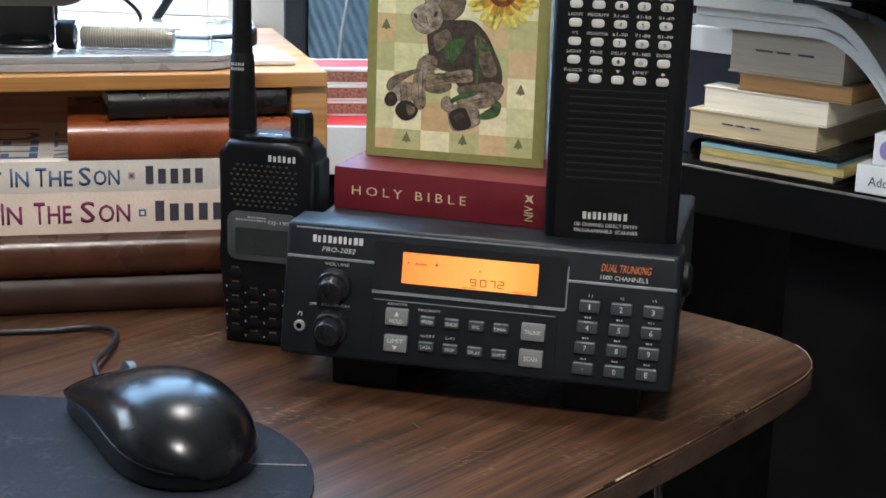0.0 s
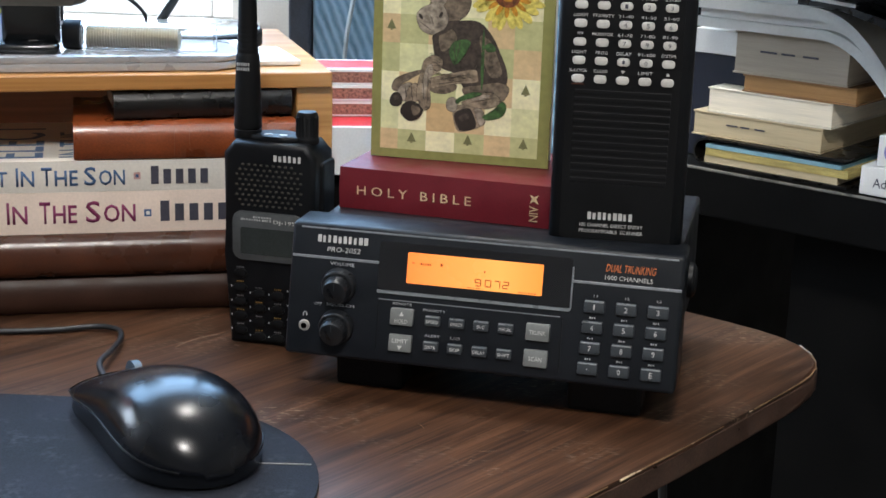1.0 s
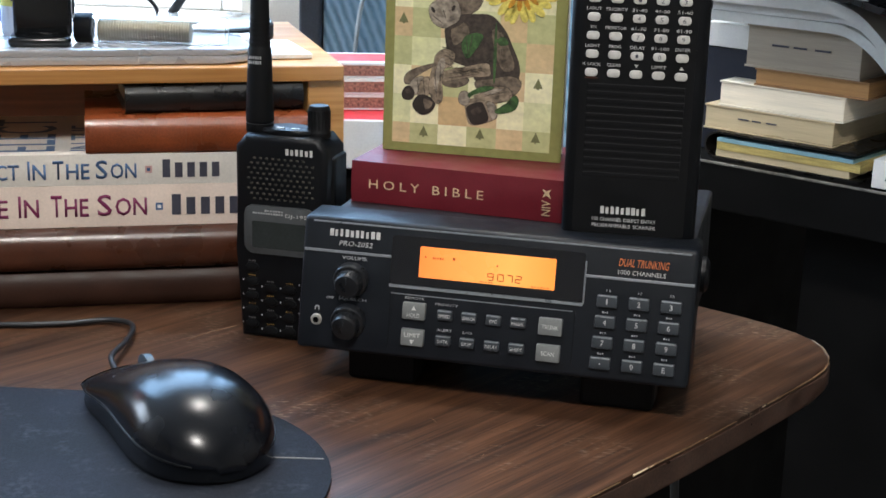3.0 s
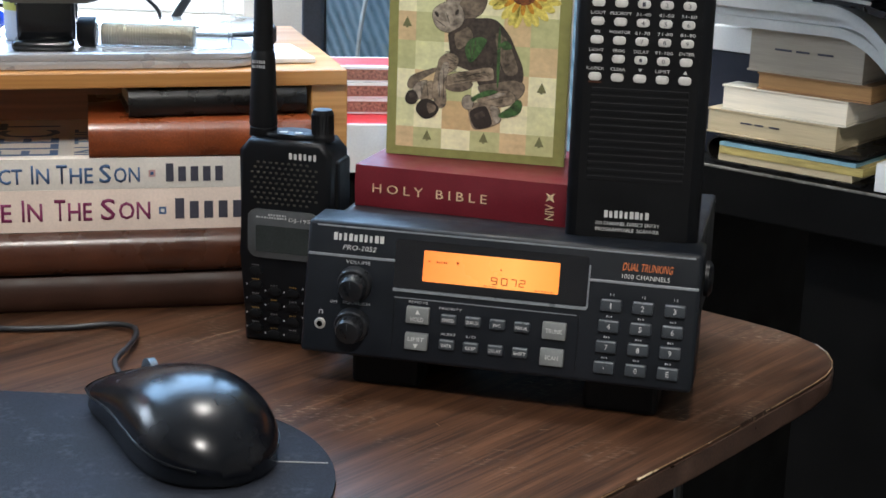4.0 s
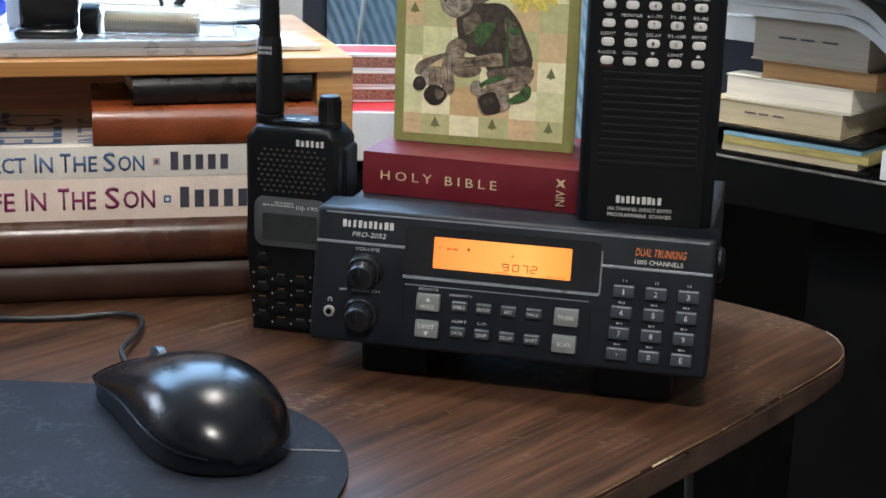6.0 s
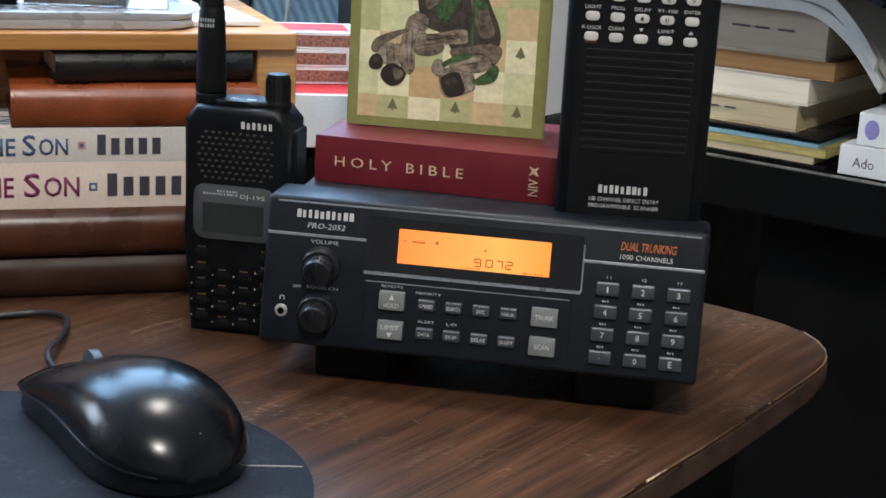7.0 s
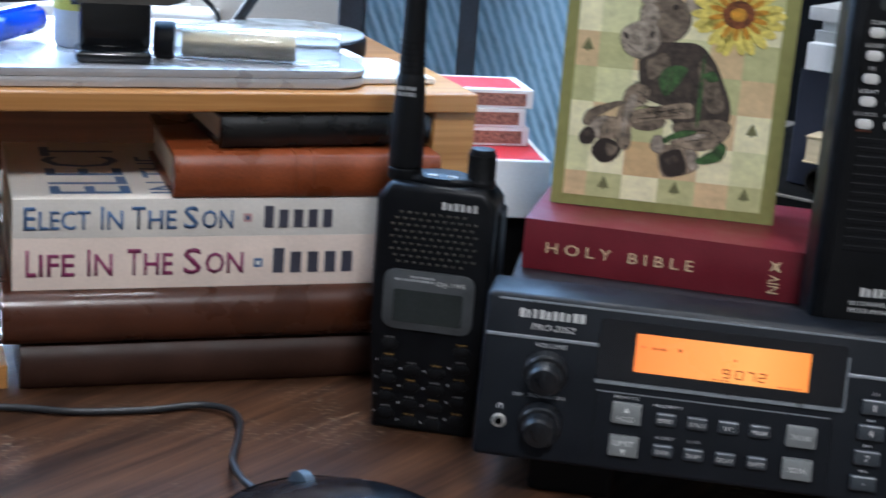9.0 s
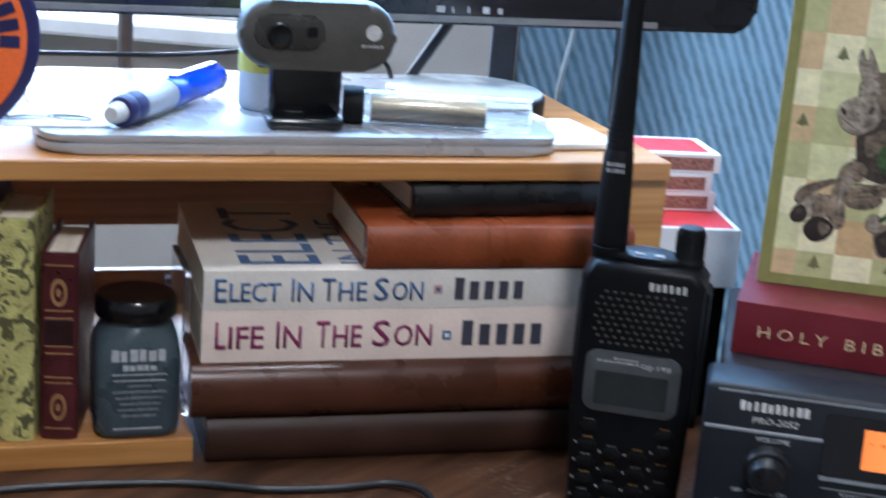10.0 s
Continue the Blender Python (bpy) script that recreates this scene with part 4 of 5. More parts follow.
        part("painted_petal", prism(ellipse(fx + math.cos(a) * 0.0105, fz + math.sin(a) * 0.0100, 0.0048, 0.0016, 10, a), -0.00090, -0.0002, axis="y"), amber, t)
    part("painted_seed_head", prism(ellipse(fx, fz, 0.0082, 0.0078, 24), -0.00095, -0.0002, axis="y"), seed, t)
    part("painted_seed_head", prism(ellipse(fx, fz, 0.0040, 0.0038, 20), -0.00105, -0.0002, axis="y"), amber, t)
    for child in t.children:
        if child.name.startswith("painted"):
            child.scale.z = 0.912
    return t


greeting_card()


def hand_scanner():
    t = thing("handheld_radio_scanner", pose(0.0530, 0.8225, 0.8466, 0, 0, -5.7), "black handheld radio scanner with ivory keys, standing on a radio", "radio")
    W, D, H = 0.0770, 0.034, 0.188
    part("case", prism(rrect(0, W, 0, D, 0.0045, 4), 0, H, bevel=0.002), M_BLACK, t, smooth=35)
    part("face_plate", prism(rrect(0.0065, W - 0.0065, 0.004, H - 0.006, 0.003), -0.0008, 0.001, axis="y", bevel=0.0004), M_MATTE, t)
    for i in range(13):
        z = 0.0385 + i * 0.00425
        part("grille_rib", box(0.011, W - 0.011, -0.0010, 0.0005, z, z + 0.0028, 0.0004), M_MATTE, t)
    part("logo_mark", bars(0.0225, 0.0490, 0.0170, 0.0213, 9, -0.0009, 0.40, 3), M_PRINT, t)
    part("lettering", letters("100 CHANNEL DIRECT ENTRY", 0.0180, 0.0545, 0.0126, 0.0147, -0.0009), M_PRINT, t)
    part("lettering", letters("PROGRAMMABLE  SCANNER", 0.0180, 0.0545, 0.0090, 0.0111, -0.0009), M_PRINT, t)
    rows = [("K-LOCK", "CLEAR", "\u25bc", "LIMIT", "\u25b2"), ("LIGHT", "PROG", "DELAY", "91-100", "ENTER"), ("WX", "MONITOR", "61-70", "71-80", "81-90"), ("L/OUT", "PRIORITY", "31-40", "41-50", "51-60"), ("SCAN", "MANUAL", "1-10", "11-20", "21-30")]
    nums = [("", "", "", "", ""), ("", "", ".", "0", ""), ("", "", "7", "8", "9"), ("", "", "4", "5", "6"), ("", "", "1", "2", "3")]
    for r, row in enumerate(rows):
        for c, s in enumerate(row):
            x, z = 0.0128 + c * 0.01255, 0.0984 + r * 0.0104
            k = part("key", prism(rrect(x - 0.0036, x + 0.0036, z - 0.0023, z + 0.0023, 0.0020, 4), -0.0022, 0.0, axis="y", bevel=0.0006), M_KEY_W, t, smooth=35)
            if nums[r][c]:
                part("key_lettering", letters(nums[r][c], x - 0.0009, x + 0.0009, z - 0.0012, z + 0.0012, -0.0023), M_DARK_INK, k)
            zc = z + 0.0037
            if s == "\u25b2":
                part("arrow_mark", prism([(x - 0.0012, zc), (x + 0.0012, zc), (x, zc + 0.0018)], -0.0010, -0.0007, axis="y"), M_PRINT, t)
            elif s == "\u25bc":
                part("arrow_mark", prism([(x - 0.0012, zc + 0.0018), (x, zc), (x + 0.0012, zc + 0.0018)], -0.0010, -0.0007, axis="y"), M_PRINT, t)
            else:
                w = min(0.0117, len(s) * 0.00165)
                part("caption", letters(s, x - w / 2, x + w / 2, zc, zc + 0.0018, -0.0009), M_PRINT, t)
    # Shadow under the first key, drawn as a thin dark brown strip.
    part("key_shadow_line", box(0.0092, 0.0164, -0.0014, -0.0007, 0.0949, 0.0956), M_LEATHER, t)
    part("display_window", prism(rrect(0.012, W - 0.012, 0.150, 0.174, 0.002), -0.0014, 0.0, axis="y"), M_LCD_GREY, t)
    return t


hand_scanner()


# ---- handheld transceiver ----
def transceiver():
    t = thing("handheld_transceiver", pose(-0.1540, 0.8985, 0.75, 0, 0, -10.5), "black handheld transceiver with a stubby antenna, standing on the table", "radio")
    W, D, H = 0.0600, 0.036, 0.1345
    part("case", prism([(0.003, 0.0), (W - 0.002, 0.0), (W, 0.06), (W + 0.001, H - 0.008), (W - 0.006, H), (0.006, H), (-0.001, H - 0.008), (0.0, 0.06)], 0, D, axis="y", bevel=0.004, seg=3), M_BLACK, t, smooth=50)
    part("side_strip", box(-0.0022, 0.004, 0.008, 0.028, 0.070, 0.118, 0.002), M_MATTE, t)
    part("side_strip", box(W - 0.002, W + 0.0032, 0.010, 0.034, 0.050, 0.122, 0.002), M_MATTE, t)
    # speaker grille: raised dots, the glints of its slots put into their amber colour
    for r in range(9):
        for c in range(11):
            x, z = 0.0085 + c * 0.0041 + (0.00205 if r % 2 else 0), 0.0935 + r * 0.0033
            if x > W - 0.008 or (r in (0, 8) and c in (0, 10)):
                continue
            part("grille_glint", box(x - 0.0009, x + 0.0009, -0.0006, 0.001, z - 0.0006, z + 0.0006, 0.0002, 1), M_DOT, t)
    part("logo_mark", bars(0.0335, 0.0530, 0.1232, 0.1272, 6, -0.0004, 0.35, 5), M_PRINT, t)
    rim = part("display_rim", prism(rrect(0.0060, 0.0535, 0.0575, 0.0895, 0.006), -0.0015, 0.001, axis="y", bevel=0.0006), M_LCD_RIM, t, "raised grey rim", smooth=35)
    part("display", prism(rrect(0.0115, 0.0480, 0.0615, 0.0790, 0.0012), -0.0018, 0.0, axis="y"), M_LCD_GREY, rim)
    part("model_lettering", letters("DJ-195", 0.0340, 0.0485, 0.0822, 0.0852, -0.0018), M_PRINT, rim)
    part("caption_bar", bars(0.0120, 0.0330, 0.0838, 0.0850, 12, -0.0017), M_PRINT_D, rim)
    part("caption_bar", bars(0.0200, 0.0330, 0.0857, 0.0868, 7, -0.0017), M_PRINT_D, rim)
    for r in range(5):
        for c in range(4):
            if r == 0 and c in (1, 2):
                continue
            x, z = 0.0110 + c * 0.0128, 0.0480 - r * 0.0096 - (0.004 if c in (1, 2) else 0) + (0.004 if c in (1, 2) and r else 0)
            if c in (1, 2):
                z -= 0.0035
            k = part("key", prism(ellipse(x, z, 0.0046, 0.0030, 16), -0.0014, 0.001, axis="y", bevel=0.0005), M_MATTE, t, smooth=35)
            part("caption_bar", bars(x - 0.0026, x + 0.0026, z + 0.0035, z + 0.0044, 4, -0.0003, seed=r * 4 + c), M_YELLOW_D if (r + c) % 2 else M_CAPTION, t)
            if r:
                part("caption_bar", bars(x - 0.0066, x - 0.0055, z - 0.0003, z + 0.0009, 1, -0.0003), M_PRINT_D, t)
    kn = part("volume_knob", lathe([(0.0078, 0.0), (0.0078, 0.003), (0.0072, 0.004), (0.0068, 0.018), (0.0060, 0.0200), (0.003, 0.0205)], 32), M_MATTE, t, "black ridged volume knob", smooth=30)
    kn.location = (0.0500, 0.016, H - 0.001)
    for i in range(20):
        r = box(-0.0005, 0.0005, 0.0066, 0.0073, 0.005, 0.017)
        r.transform(Matrix.Rotation(2 * math.pi * i / 20, 4, "Z"))
        part("rib", r, M_MATTE, kn)
    part("top_plate", prism(ellipse(0.030, 0.016, 0.021, 0.012), H - 0.001, H + 0.0035, bevel=0.002), M_BLACK, t, smooth=40)
    for x in (0.026, 0.036):
        part("socket_mark", box(x - 0.0025, x + 0.0025, 0.009, 0.012, H + 0.0032, H + 0.0040), M_PRINT_D, t)
    prof = [(0.0080, 0.0), (0.0088, 0.001), (0.0088, 0.0060), (0.0082, 0.0066), (0.0088, 0.0072), (0.0090, 0.008), (0.0088, 0.014)]
    prof += [(0.0088 - 0.0009 * i / 2, 0.014 + 0.013 * i) for i in range(1, 4)]
    for i in range(7):
        z = 0.054 + i * 0.0030
        prof += [(0.0070 - 0.0001 * i, z), (0.0066 - 0.0001 * i, z + 0.0012), (0.0066 - 0.0001 * i, z + 0.0020)]
    prof += [(0.0060, 0.078), (0.0052, 0.110), (0.0046, 0.160), (0.0044, 0.175), (0.0030, 0.178)]
    an = part("antenna", lathe(prof, 36), M_MATTE, t, "tapered black rubber antenna", smooth=40)
    an.location = (0.0100, 0.016, H - 0.001)
    part("caption_bar", bars(-0.0045, 0.0045, 0.0475, 0.0495, 6, -0.0076), M_PRINT_D, an)
    part("caption_bar", bars(-0.0045, 0.0045, 0.0445, 0.0465, 6, -0.0078), M_PRINT_D, an)
    return t


transceiver()


# ---- mouse, pad, cable ----
def mouse():
    ax = Vector((0.575, -0.818, 0)).normalized()
    m = Matrix.Translation((-0.1460, 0.7170, 0.7535)) @ Matrix.Rotation(math.atan2(-ax.x, ax.y) + math.pi, 4, "Z")
    t = thing("computer_mouse", m, "glossy black computer mouse with two buttons on a cloth pad", "mouse")
    L, W, H = 0.138, 0.0760, 0.0425
    nu, nv = 48, 36

    def half(u):
        """Half width: round behind, a waist, then flaring to a blunt front."""
        if u < 0.36:
            return W / 2 * max(0.04, 1 - ((0.36 - u) / 0.36) ** 2.4) ** 0.5
        f = 1 - 0.07 * math.sin(math.pi / 2 * min(1.0, (u - 0.36) / 0.40)) ** 2
        return W / 2 * (f - 0.05 * max(0.0, (u - 0.86) / 0.14) ** 2)

    def crown(u):
        if u < 0.42:
            return 0.008 + (H - 0.008) * max(0.0, 1 - ((0.42 - u) / 0.42) ** 2.2) ** 0.62
        return H - (H - 0.0150) * ((u - 0.42) / 0.58) ** 1.75

    def ridge(u):
        return min(crown(u) * 0.80, 0.0125 + 0.006 * math.sin(math.pi * min(1.0, u * 1.1)) - 0.004 * (1 - u))

    def top(u, v):
        """u along the body from rear 0 to front 1, v round the back."""
        a = math.pi * v
        x = math.cos(a)
        x = math.copysign(abs(x) ** 0.94, x)
        bow = 0.010 * (1 - x * x) * max(0.0, (u - 0.6) / 0.4) ** 2
        return Vector((x * half(u), -L / 2 + L * u + bow, ridge(u) + (crown(u) - ridge(u)) * max(0.0, math.sin(a)) ** 0.95))

    us = [(i / nu) ** 1.25 for i in range(nu + 1)]
    bm = bmesh.new()
    grid = [[bm.verts.new(top(u, j / nv)) for j in range(nv + 1)] for u in us]
    for i in range(nu):
        for j in range(nv):
            bm.faces.new((grid[i][j], grid[i + 1][j], grid[i + 1][j + 1], grid[i][j + 1]))
    bm.faces.new(grid[0])
    bm.faces.new(grid[-1][::-1])
    part("shell", bm, M_SHINE, t, smooth=60)
    wall = bmesh.new()
    ring = [top(u, 0) for u in us] + [top(1, j / nv) for j in range(1, nv)] + [top(u, 1) for u in reversed(us)]
    loops = []
    for k, z in ((1.0, 1.0), (0.975, 0.8), (0.960, 0.45), (0.975, 0.12), (0.97, 0.0)):
        loops.append([wall.verts.new((p.x * k, p.y * (1 - (1 - k) * 0.5), 0.0012 + (min(p.z, ridge(0.9)) if z < 1 else p.z) * z * 0.96)) for p in ring])
    n = len(ring)
    for a, c in zip(loops, loops[1:]):
        for k in range(n):
            wall.faces.new((a[k], a[(k + 1) % n], c[(k + 1) % n], c[k]))
    wall.faces.new(loops[-1])
    part("side_wall", wall, M_GLOSS, t, "black waisted side", smooth=50)
    wh = part("scroll_wheel", lathe([(0.0075, -0.003), (0.0105, -0.0022), (0.0105, 0.0022), (0.0075, 0.003)], 28, axis="x"), M_WHEEL, t, "blue-grey rubber scroll wheel", smooth=30)
    wh.location = (0, L / 2 - 0.016, 0.0195)
    for side in (0.0, 1.0):
        part("seam_ridge", tube([top(u, side) + Vector((0, 0, 0.0002)) for u in us[4::4]], 0.0007, 6), M_BLACK, t, smooth=60)
    part("base", prism(ellipse(0, -0.004, W / 2 * 0.86, L / 2 * 0.93, 28), 0.0, 0.002), M_MATTE, t)
    part("cable_grommet", tube([(0, L / 2 - 0.008, 0.006), (0, L / 2 + 0.002, 0.006), (0.0005, L / 2 + 0.007, 0.0055)], 0.0030, 10, taper=0.0020), M_CABLE, t)
    return t


mouse()
cable = thing("mouse_cable", pose(0, 0, 0), "thin black mouse cable curling over the table", "cable")
part("cord", tube([(-0.1965, 0.7865, 0.7592), (-0.2070, 0.8000, 0.7592), (-0.2145, 0.8190, 0.7600), (-0.2160, 0.8500, 0.7570), (-0.2180, 0.8780, 0.7560), (-0.2260, 0.8980, 0.7545), (-0.2430, 0.9060, 0.7530), (-0.2680, 0.8960, 0.7525), (-0.3050, 0.8870, 0.7525), (-0.3420, 0.8870, 0.7525), (-0.3900, 0.8760, 0.7525), (-0.4330, 0.8600, 0.7525), (-0.5200, 0.8150, 0.7525), (-0.66, 0.80, 0.7525)], 0.0019, 8), M_CABLE, cable, smooth=60)


def mouse_pad():
    t = thing("mouse_pad", pose(0, 0, 0), "worn dark grey cloth mouse pad with rounded corner", "mouse pad")
    o = []
    r = 0.1150
    cx, cy = -0.1730, 0.6640
    for i in range(0, 19):
        a = radians(-10 + 100 * i / 18)
        o.append((cx + r * math.cos(a), cy + r * math.sin(a)))
    o += [(-0.40, 0.772), (-0.40, 0.55), (-0.06, 0.55)]
    part("cloth", prism(o, 0.7502, 0.7530, bevel=0.0008), M_PAD, t, smooth=40)
    part("crease", tube([(-0.094, 0.6965, 0.7532), (-0.080, 0.6975, 0.7533), (-0.0660, 0.6985, 0.7532)], 0.0004, 6), M_GREYPLAS, t)
    return t


mouse_pad()
SC = thing("table_scratch", pose(0, 0, 0), "pale scratch in the table's walnut laminate", "scratch")
part("scratch_line", tube([(-0.1835, 0.8815, 0.7500), (-0.1740, 0.8990, 0.7501), (-0.1580, 0.9170, 0.7500)], 0.00028, 6), M_NICK, SC)
for a, b in (((-0.0165, 0.7735), (-0.0120, 0.7660)), ((0.0440, 0.7705), (0.0495, 0.7715)), ((0.020, 0.737), (0.030, 0.7385)), ((0.0150, 0.722), (0.0172, 0.7245)), ((-0.060, 0.80), (-0.0585, 0.8010))):
    s = thing("table_scratch", pose(0, 0, 0), "small pale nick in the table's walnut laminate", "scratch")
    part("scratch_line", tube([(*a, 0.7499), (a[0] * 0.6 + b[0] * 0.4 + 0.0006, a[1] * 0.6 + b[1] * 0.4 - 0.0004, 0.7500), (*b, 0.7499)], 0.00018, 6), M_NICK, s)

# ---- desktop shelf with books ----
SA = 19.4
SHELF = pose(-0.1016, 1.0153, 0.75, 0, 0, SA)


def desk_shelf():
    t = thing("desktop_shelf", SHELF, "honey-coloured pine desktop shelf holding books", "shelf")
    L, D = 0.66, 0.235
    part("top_board", box(-L, 0, 0, D, 0.1510, 0.162, 0.0012), M_PINE, t)
    part("end_post", box(-0.0245, 0.0015, 0.006, D - 0.004, 0.0, 0.1510, 0.001), M_PINE, t)
    part("end_post", box(-L + 0.001, -L + 0.020, 0.004, D - 0.004, 0.0, 0.1510, 0.001), M_PINE, t)
    part("bottom_board", box(-L + 0.020, -0.2650, -0.010, D - 0.02, 0.0, 0.0140, 0.001), M_PINE, t)
    part("back_panel", box(-L + 0.020, -0.0260, D - 0.012, D - 0.004, 0.000, 0.035, 0.001), M_BACK, t, "dark reddish back rail")
    part("back_panel", box(-L + 0.020, -0.0260, D - 0.012, D - 0.004, 0.066, 0.1520, 0.001), M_BACK, t, "dark reddish back rail")
    return t


desk_shelf()

BA = 17.0
e_ = Vector((math.cos(radians(BA)), math.sin(radians(BA)), 0))
B0 = Vector(( -0.2205, 0.9570, 0))


def stacked(s, z, back=0.0):
    p = B0 + e_ * s + Vector((-e_.y, e_.x, 0)) * back
    return pose(p.x, p.y, z, 0, 0, BA)


def name_blocks(parent, a, b, z0, z1):
    """Five plain blocks in place of a name."""
    w = (b - a) / 5.0
    for i in range(5):
        part("name_bar", box(a + i * w, a + i * w + w * 0.62, -0.0009, -0.0004, z0, z1 + (0.0022 if i == 0 else 0)), M_DARK_INK, parent)


GS = "books stacked in the shelf"
book("leather_book", stacked(-0.1275, 0.7502), 0.232, 0.150, 0.0255, M_LEATHER_D, M_PAGE_TAN, "dark brown leather-bound book at the bottom of a stack", 0.0025, 0.007, 0.004, GS)
book("leather_book", stacked(-0.1365, 0.7758), 0.240, 0.155, 0.0300, M_LEATHER, M_PAGE_TAN, "glossy brown leather-bound book with rounded spine", 0.0025, 0.010, 0.004, GS)
life = book("paperback_book", stacked(-0.1312, 0.8059), 0.214, 0.139, 0.0288, M_SPINE_P, M_PAGE, "cream paperback book with plum lettering on its spine", 0.0006, 0.0006, 0.0003, GS)
elect = book("paperback_book", stacked(-0.1310, 0.8348), 0.214, 0.139, 0.0214, M_SPINE_B, M_PAGE, "pale grey paperback book with blue lettering on its spine", 0.0006, 0.0006, 0.0003, GS)
K = 0.0003035
caps(life, [("L", "IFE", 23 * K, 107 * K), ("I", "N", 129 * K, 173 * K), ("T", "HE", 199 * K, 280 * K), ("S", "ON", 299 * K, 408 * K)], 0.0075, 0.0150, 0.0125, M_PLUM_INK, y=-0.0007)
part("square_mark", prism([(427 * K, 0.0110), (443 * K, 0.0110), (443 * K, 0.0160), (427 * K, 0.0160)], -0.0009, -0.0004, axis="y"), M_BLUE_INK, life)
part("square_mark", prism([(431 * K, 0.0123), (439 * K, 0.0123), (439 * K, 0.0147), (431 * K, 0.0147)], -0.0011, -0.0006, axis="y"), M_PAPER, life)
name_blocks(life, 463 * K, 625 * K, 0.0075, 0.0195)
caps(elect, [("E", "LECT", 19 * K, 133 * K), ("I", "N", 151 * K, 190 * K), ("T", "HE", 205 * K, 284 * K), ("S", "ON", 297 * K, 386 * K)], 0.0045, 0.0128, 0.0106, M_BLUE_INK, y=-0.0007)
part("square_mark", prism([(405 * K, 0.0082), (420 * K, 0.0082), (420 * K, 0.0130), (405 * K, 0.0130)], -0.0009, -0.0004, axis="y"), M_PINK_INK, elect)
part("square_mark", prism([(409 * K, 0.0095), (416 * K, 0.0095), (416 * K, 0.0117), (409 * K, 0.0117)], -0.0011, -0.0006, axis="y"), M_BLUE_INK, elect)
name_blocks(elect, 443 * K, 580 * K, 0.0048, 0.0150)
for word, a, c, near, far in (("ELECT", 0.020, 0.064, 0.012, 0.126), ("IN THE", 0.074, 0.096, 0.012, 0.100), ("SON", 0.104, 0.148, 0.012, 0.085)):
    cv = letters(word, near, far, 0.0, c - a, 0.0)
    cv.transform(Matrix(((0, 0, -1, c), (1, 0, 0, 0), (0, -1, 0, 0.0214), (0, 0, 0, 1))))
    part("cover_lettering", cv, M_BLUE_INK, elect, "large blue title on the cover")
chest = book("leather_book", stacked(-0.0470, 0.8563, 0.002), 0.150, 0.105, 0.0245, M_TAN_LEATHER, M_PAGE_W, "chestnut leather-bound book with white page edges", 0.0022, 0.006, 0.003, GS)
for x in (0.0665, 0.0765):
    band = book_shape(0.0020, 0.016, 0.0252, 0.0010, 0.0073)
    band.transform(Matrix.Translation((x, 0, -0.0003 + 0.0003)))
    part("raised_band", band, M_TAN_LEATHER, chest, smooth=30)
book("leather_book", stacked(-0.0200, 0.8815, 0.014) @ pose(0, 0, 0, 0, -0.5, 4), 0.122, 0.085, 0.0178, M_BLACK_LEATHER, M_PAGE_W, "slim black leather book lying on a chestnut one", 0.0016, 0.005, 0.003, GS)


def standing_book(name, x, h, w, d, cover_m, label, turn=0.0, y=-0.004):
    m = SHELF @ pose(x, y, 0.0143, 0, 0, turn) @ pose(0, 0, 0, 0, -90, 0)
    return book(name, m, h, d, w, cover_m, M_PAGE_W, label, 0.0020, 0.003, 0.003, "books standing in the shelf")


red = standing_book("standing_book", -0.3245, 0.1000, 0.0190, 0.064, M_MAROON, "small maroon leather book standing on the pine shelf", turn=-12, y=-0.0035)
for z in (0.006, 0.031, 0.034, 0.047, 0.051, 0.066, 0.070, 0.094):
    part("gilt_band", box(z, z + 0.0006, -0.0034, -0.0026, 0.0025, 0.0165), M_KRAFT, red)
part("spine_label", box(0.0515, 0.0655, -0.0033, -0.0024, 0.0020, 0.0170, 0.0003), mat("dark_maroon_label", (0.022, 0.005, 0.007), 0.4, var=0.2, scale=90), red, "darker maroon spine label")
for z in (0.018, 0.080):
    for a, b in ((0.0075, 0.0042), (0.0050, 0.0026), (0.0022, 0.0012)):
        part("gilt_motif", prism(ellipse(z, 0.0095, a, b, 16), -0.0033 - 0.0002 * (0.0075 - a) / 0.0025, -0.0024, axis="y"), M_KRAFT if a in (0.0075, 0.0022) else M_MAROON, red)
standing_book("standing_book", -0.3462, 0.1180, 0.0215, 0.062, M_FLORAL, "olive book with a floral patterned cover standing upright", turn=-12, y=-0.0030)
standing_book("standing_book", -0.3700, 0.1300, 0.0220, 0.075, M_NAVY, "dark navy book standing on the pine shelf", turn=-12, y=0.004)


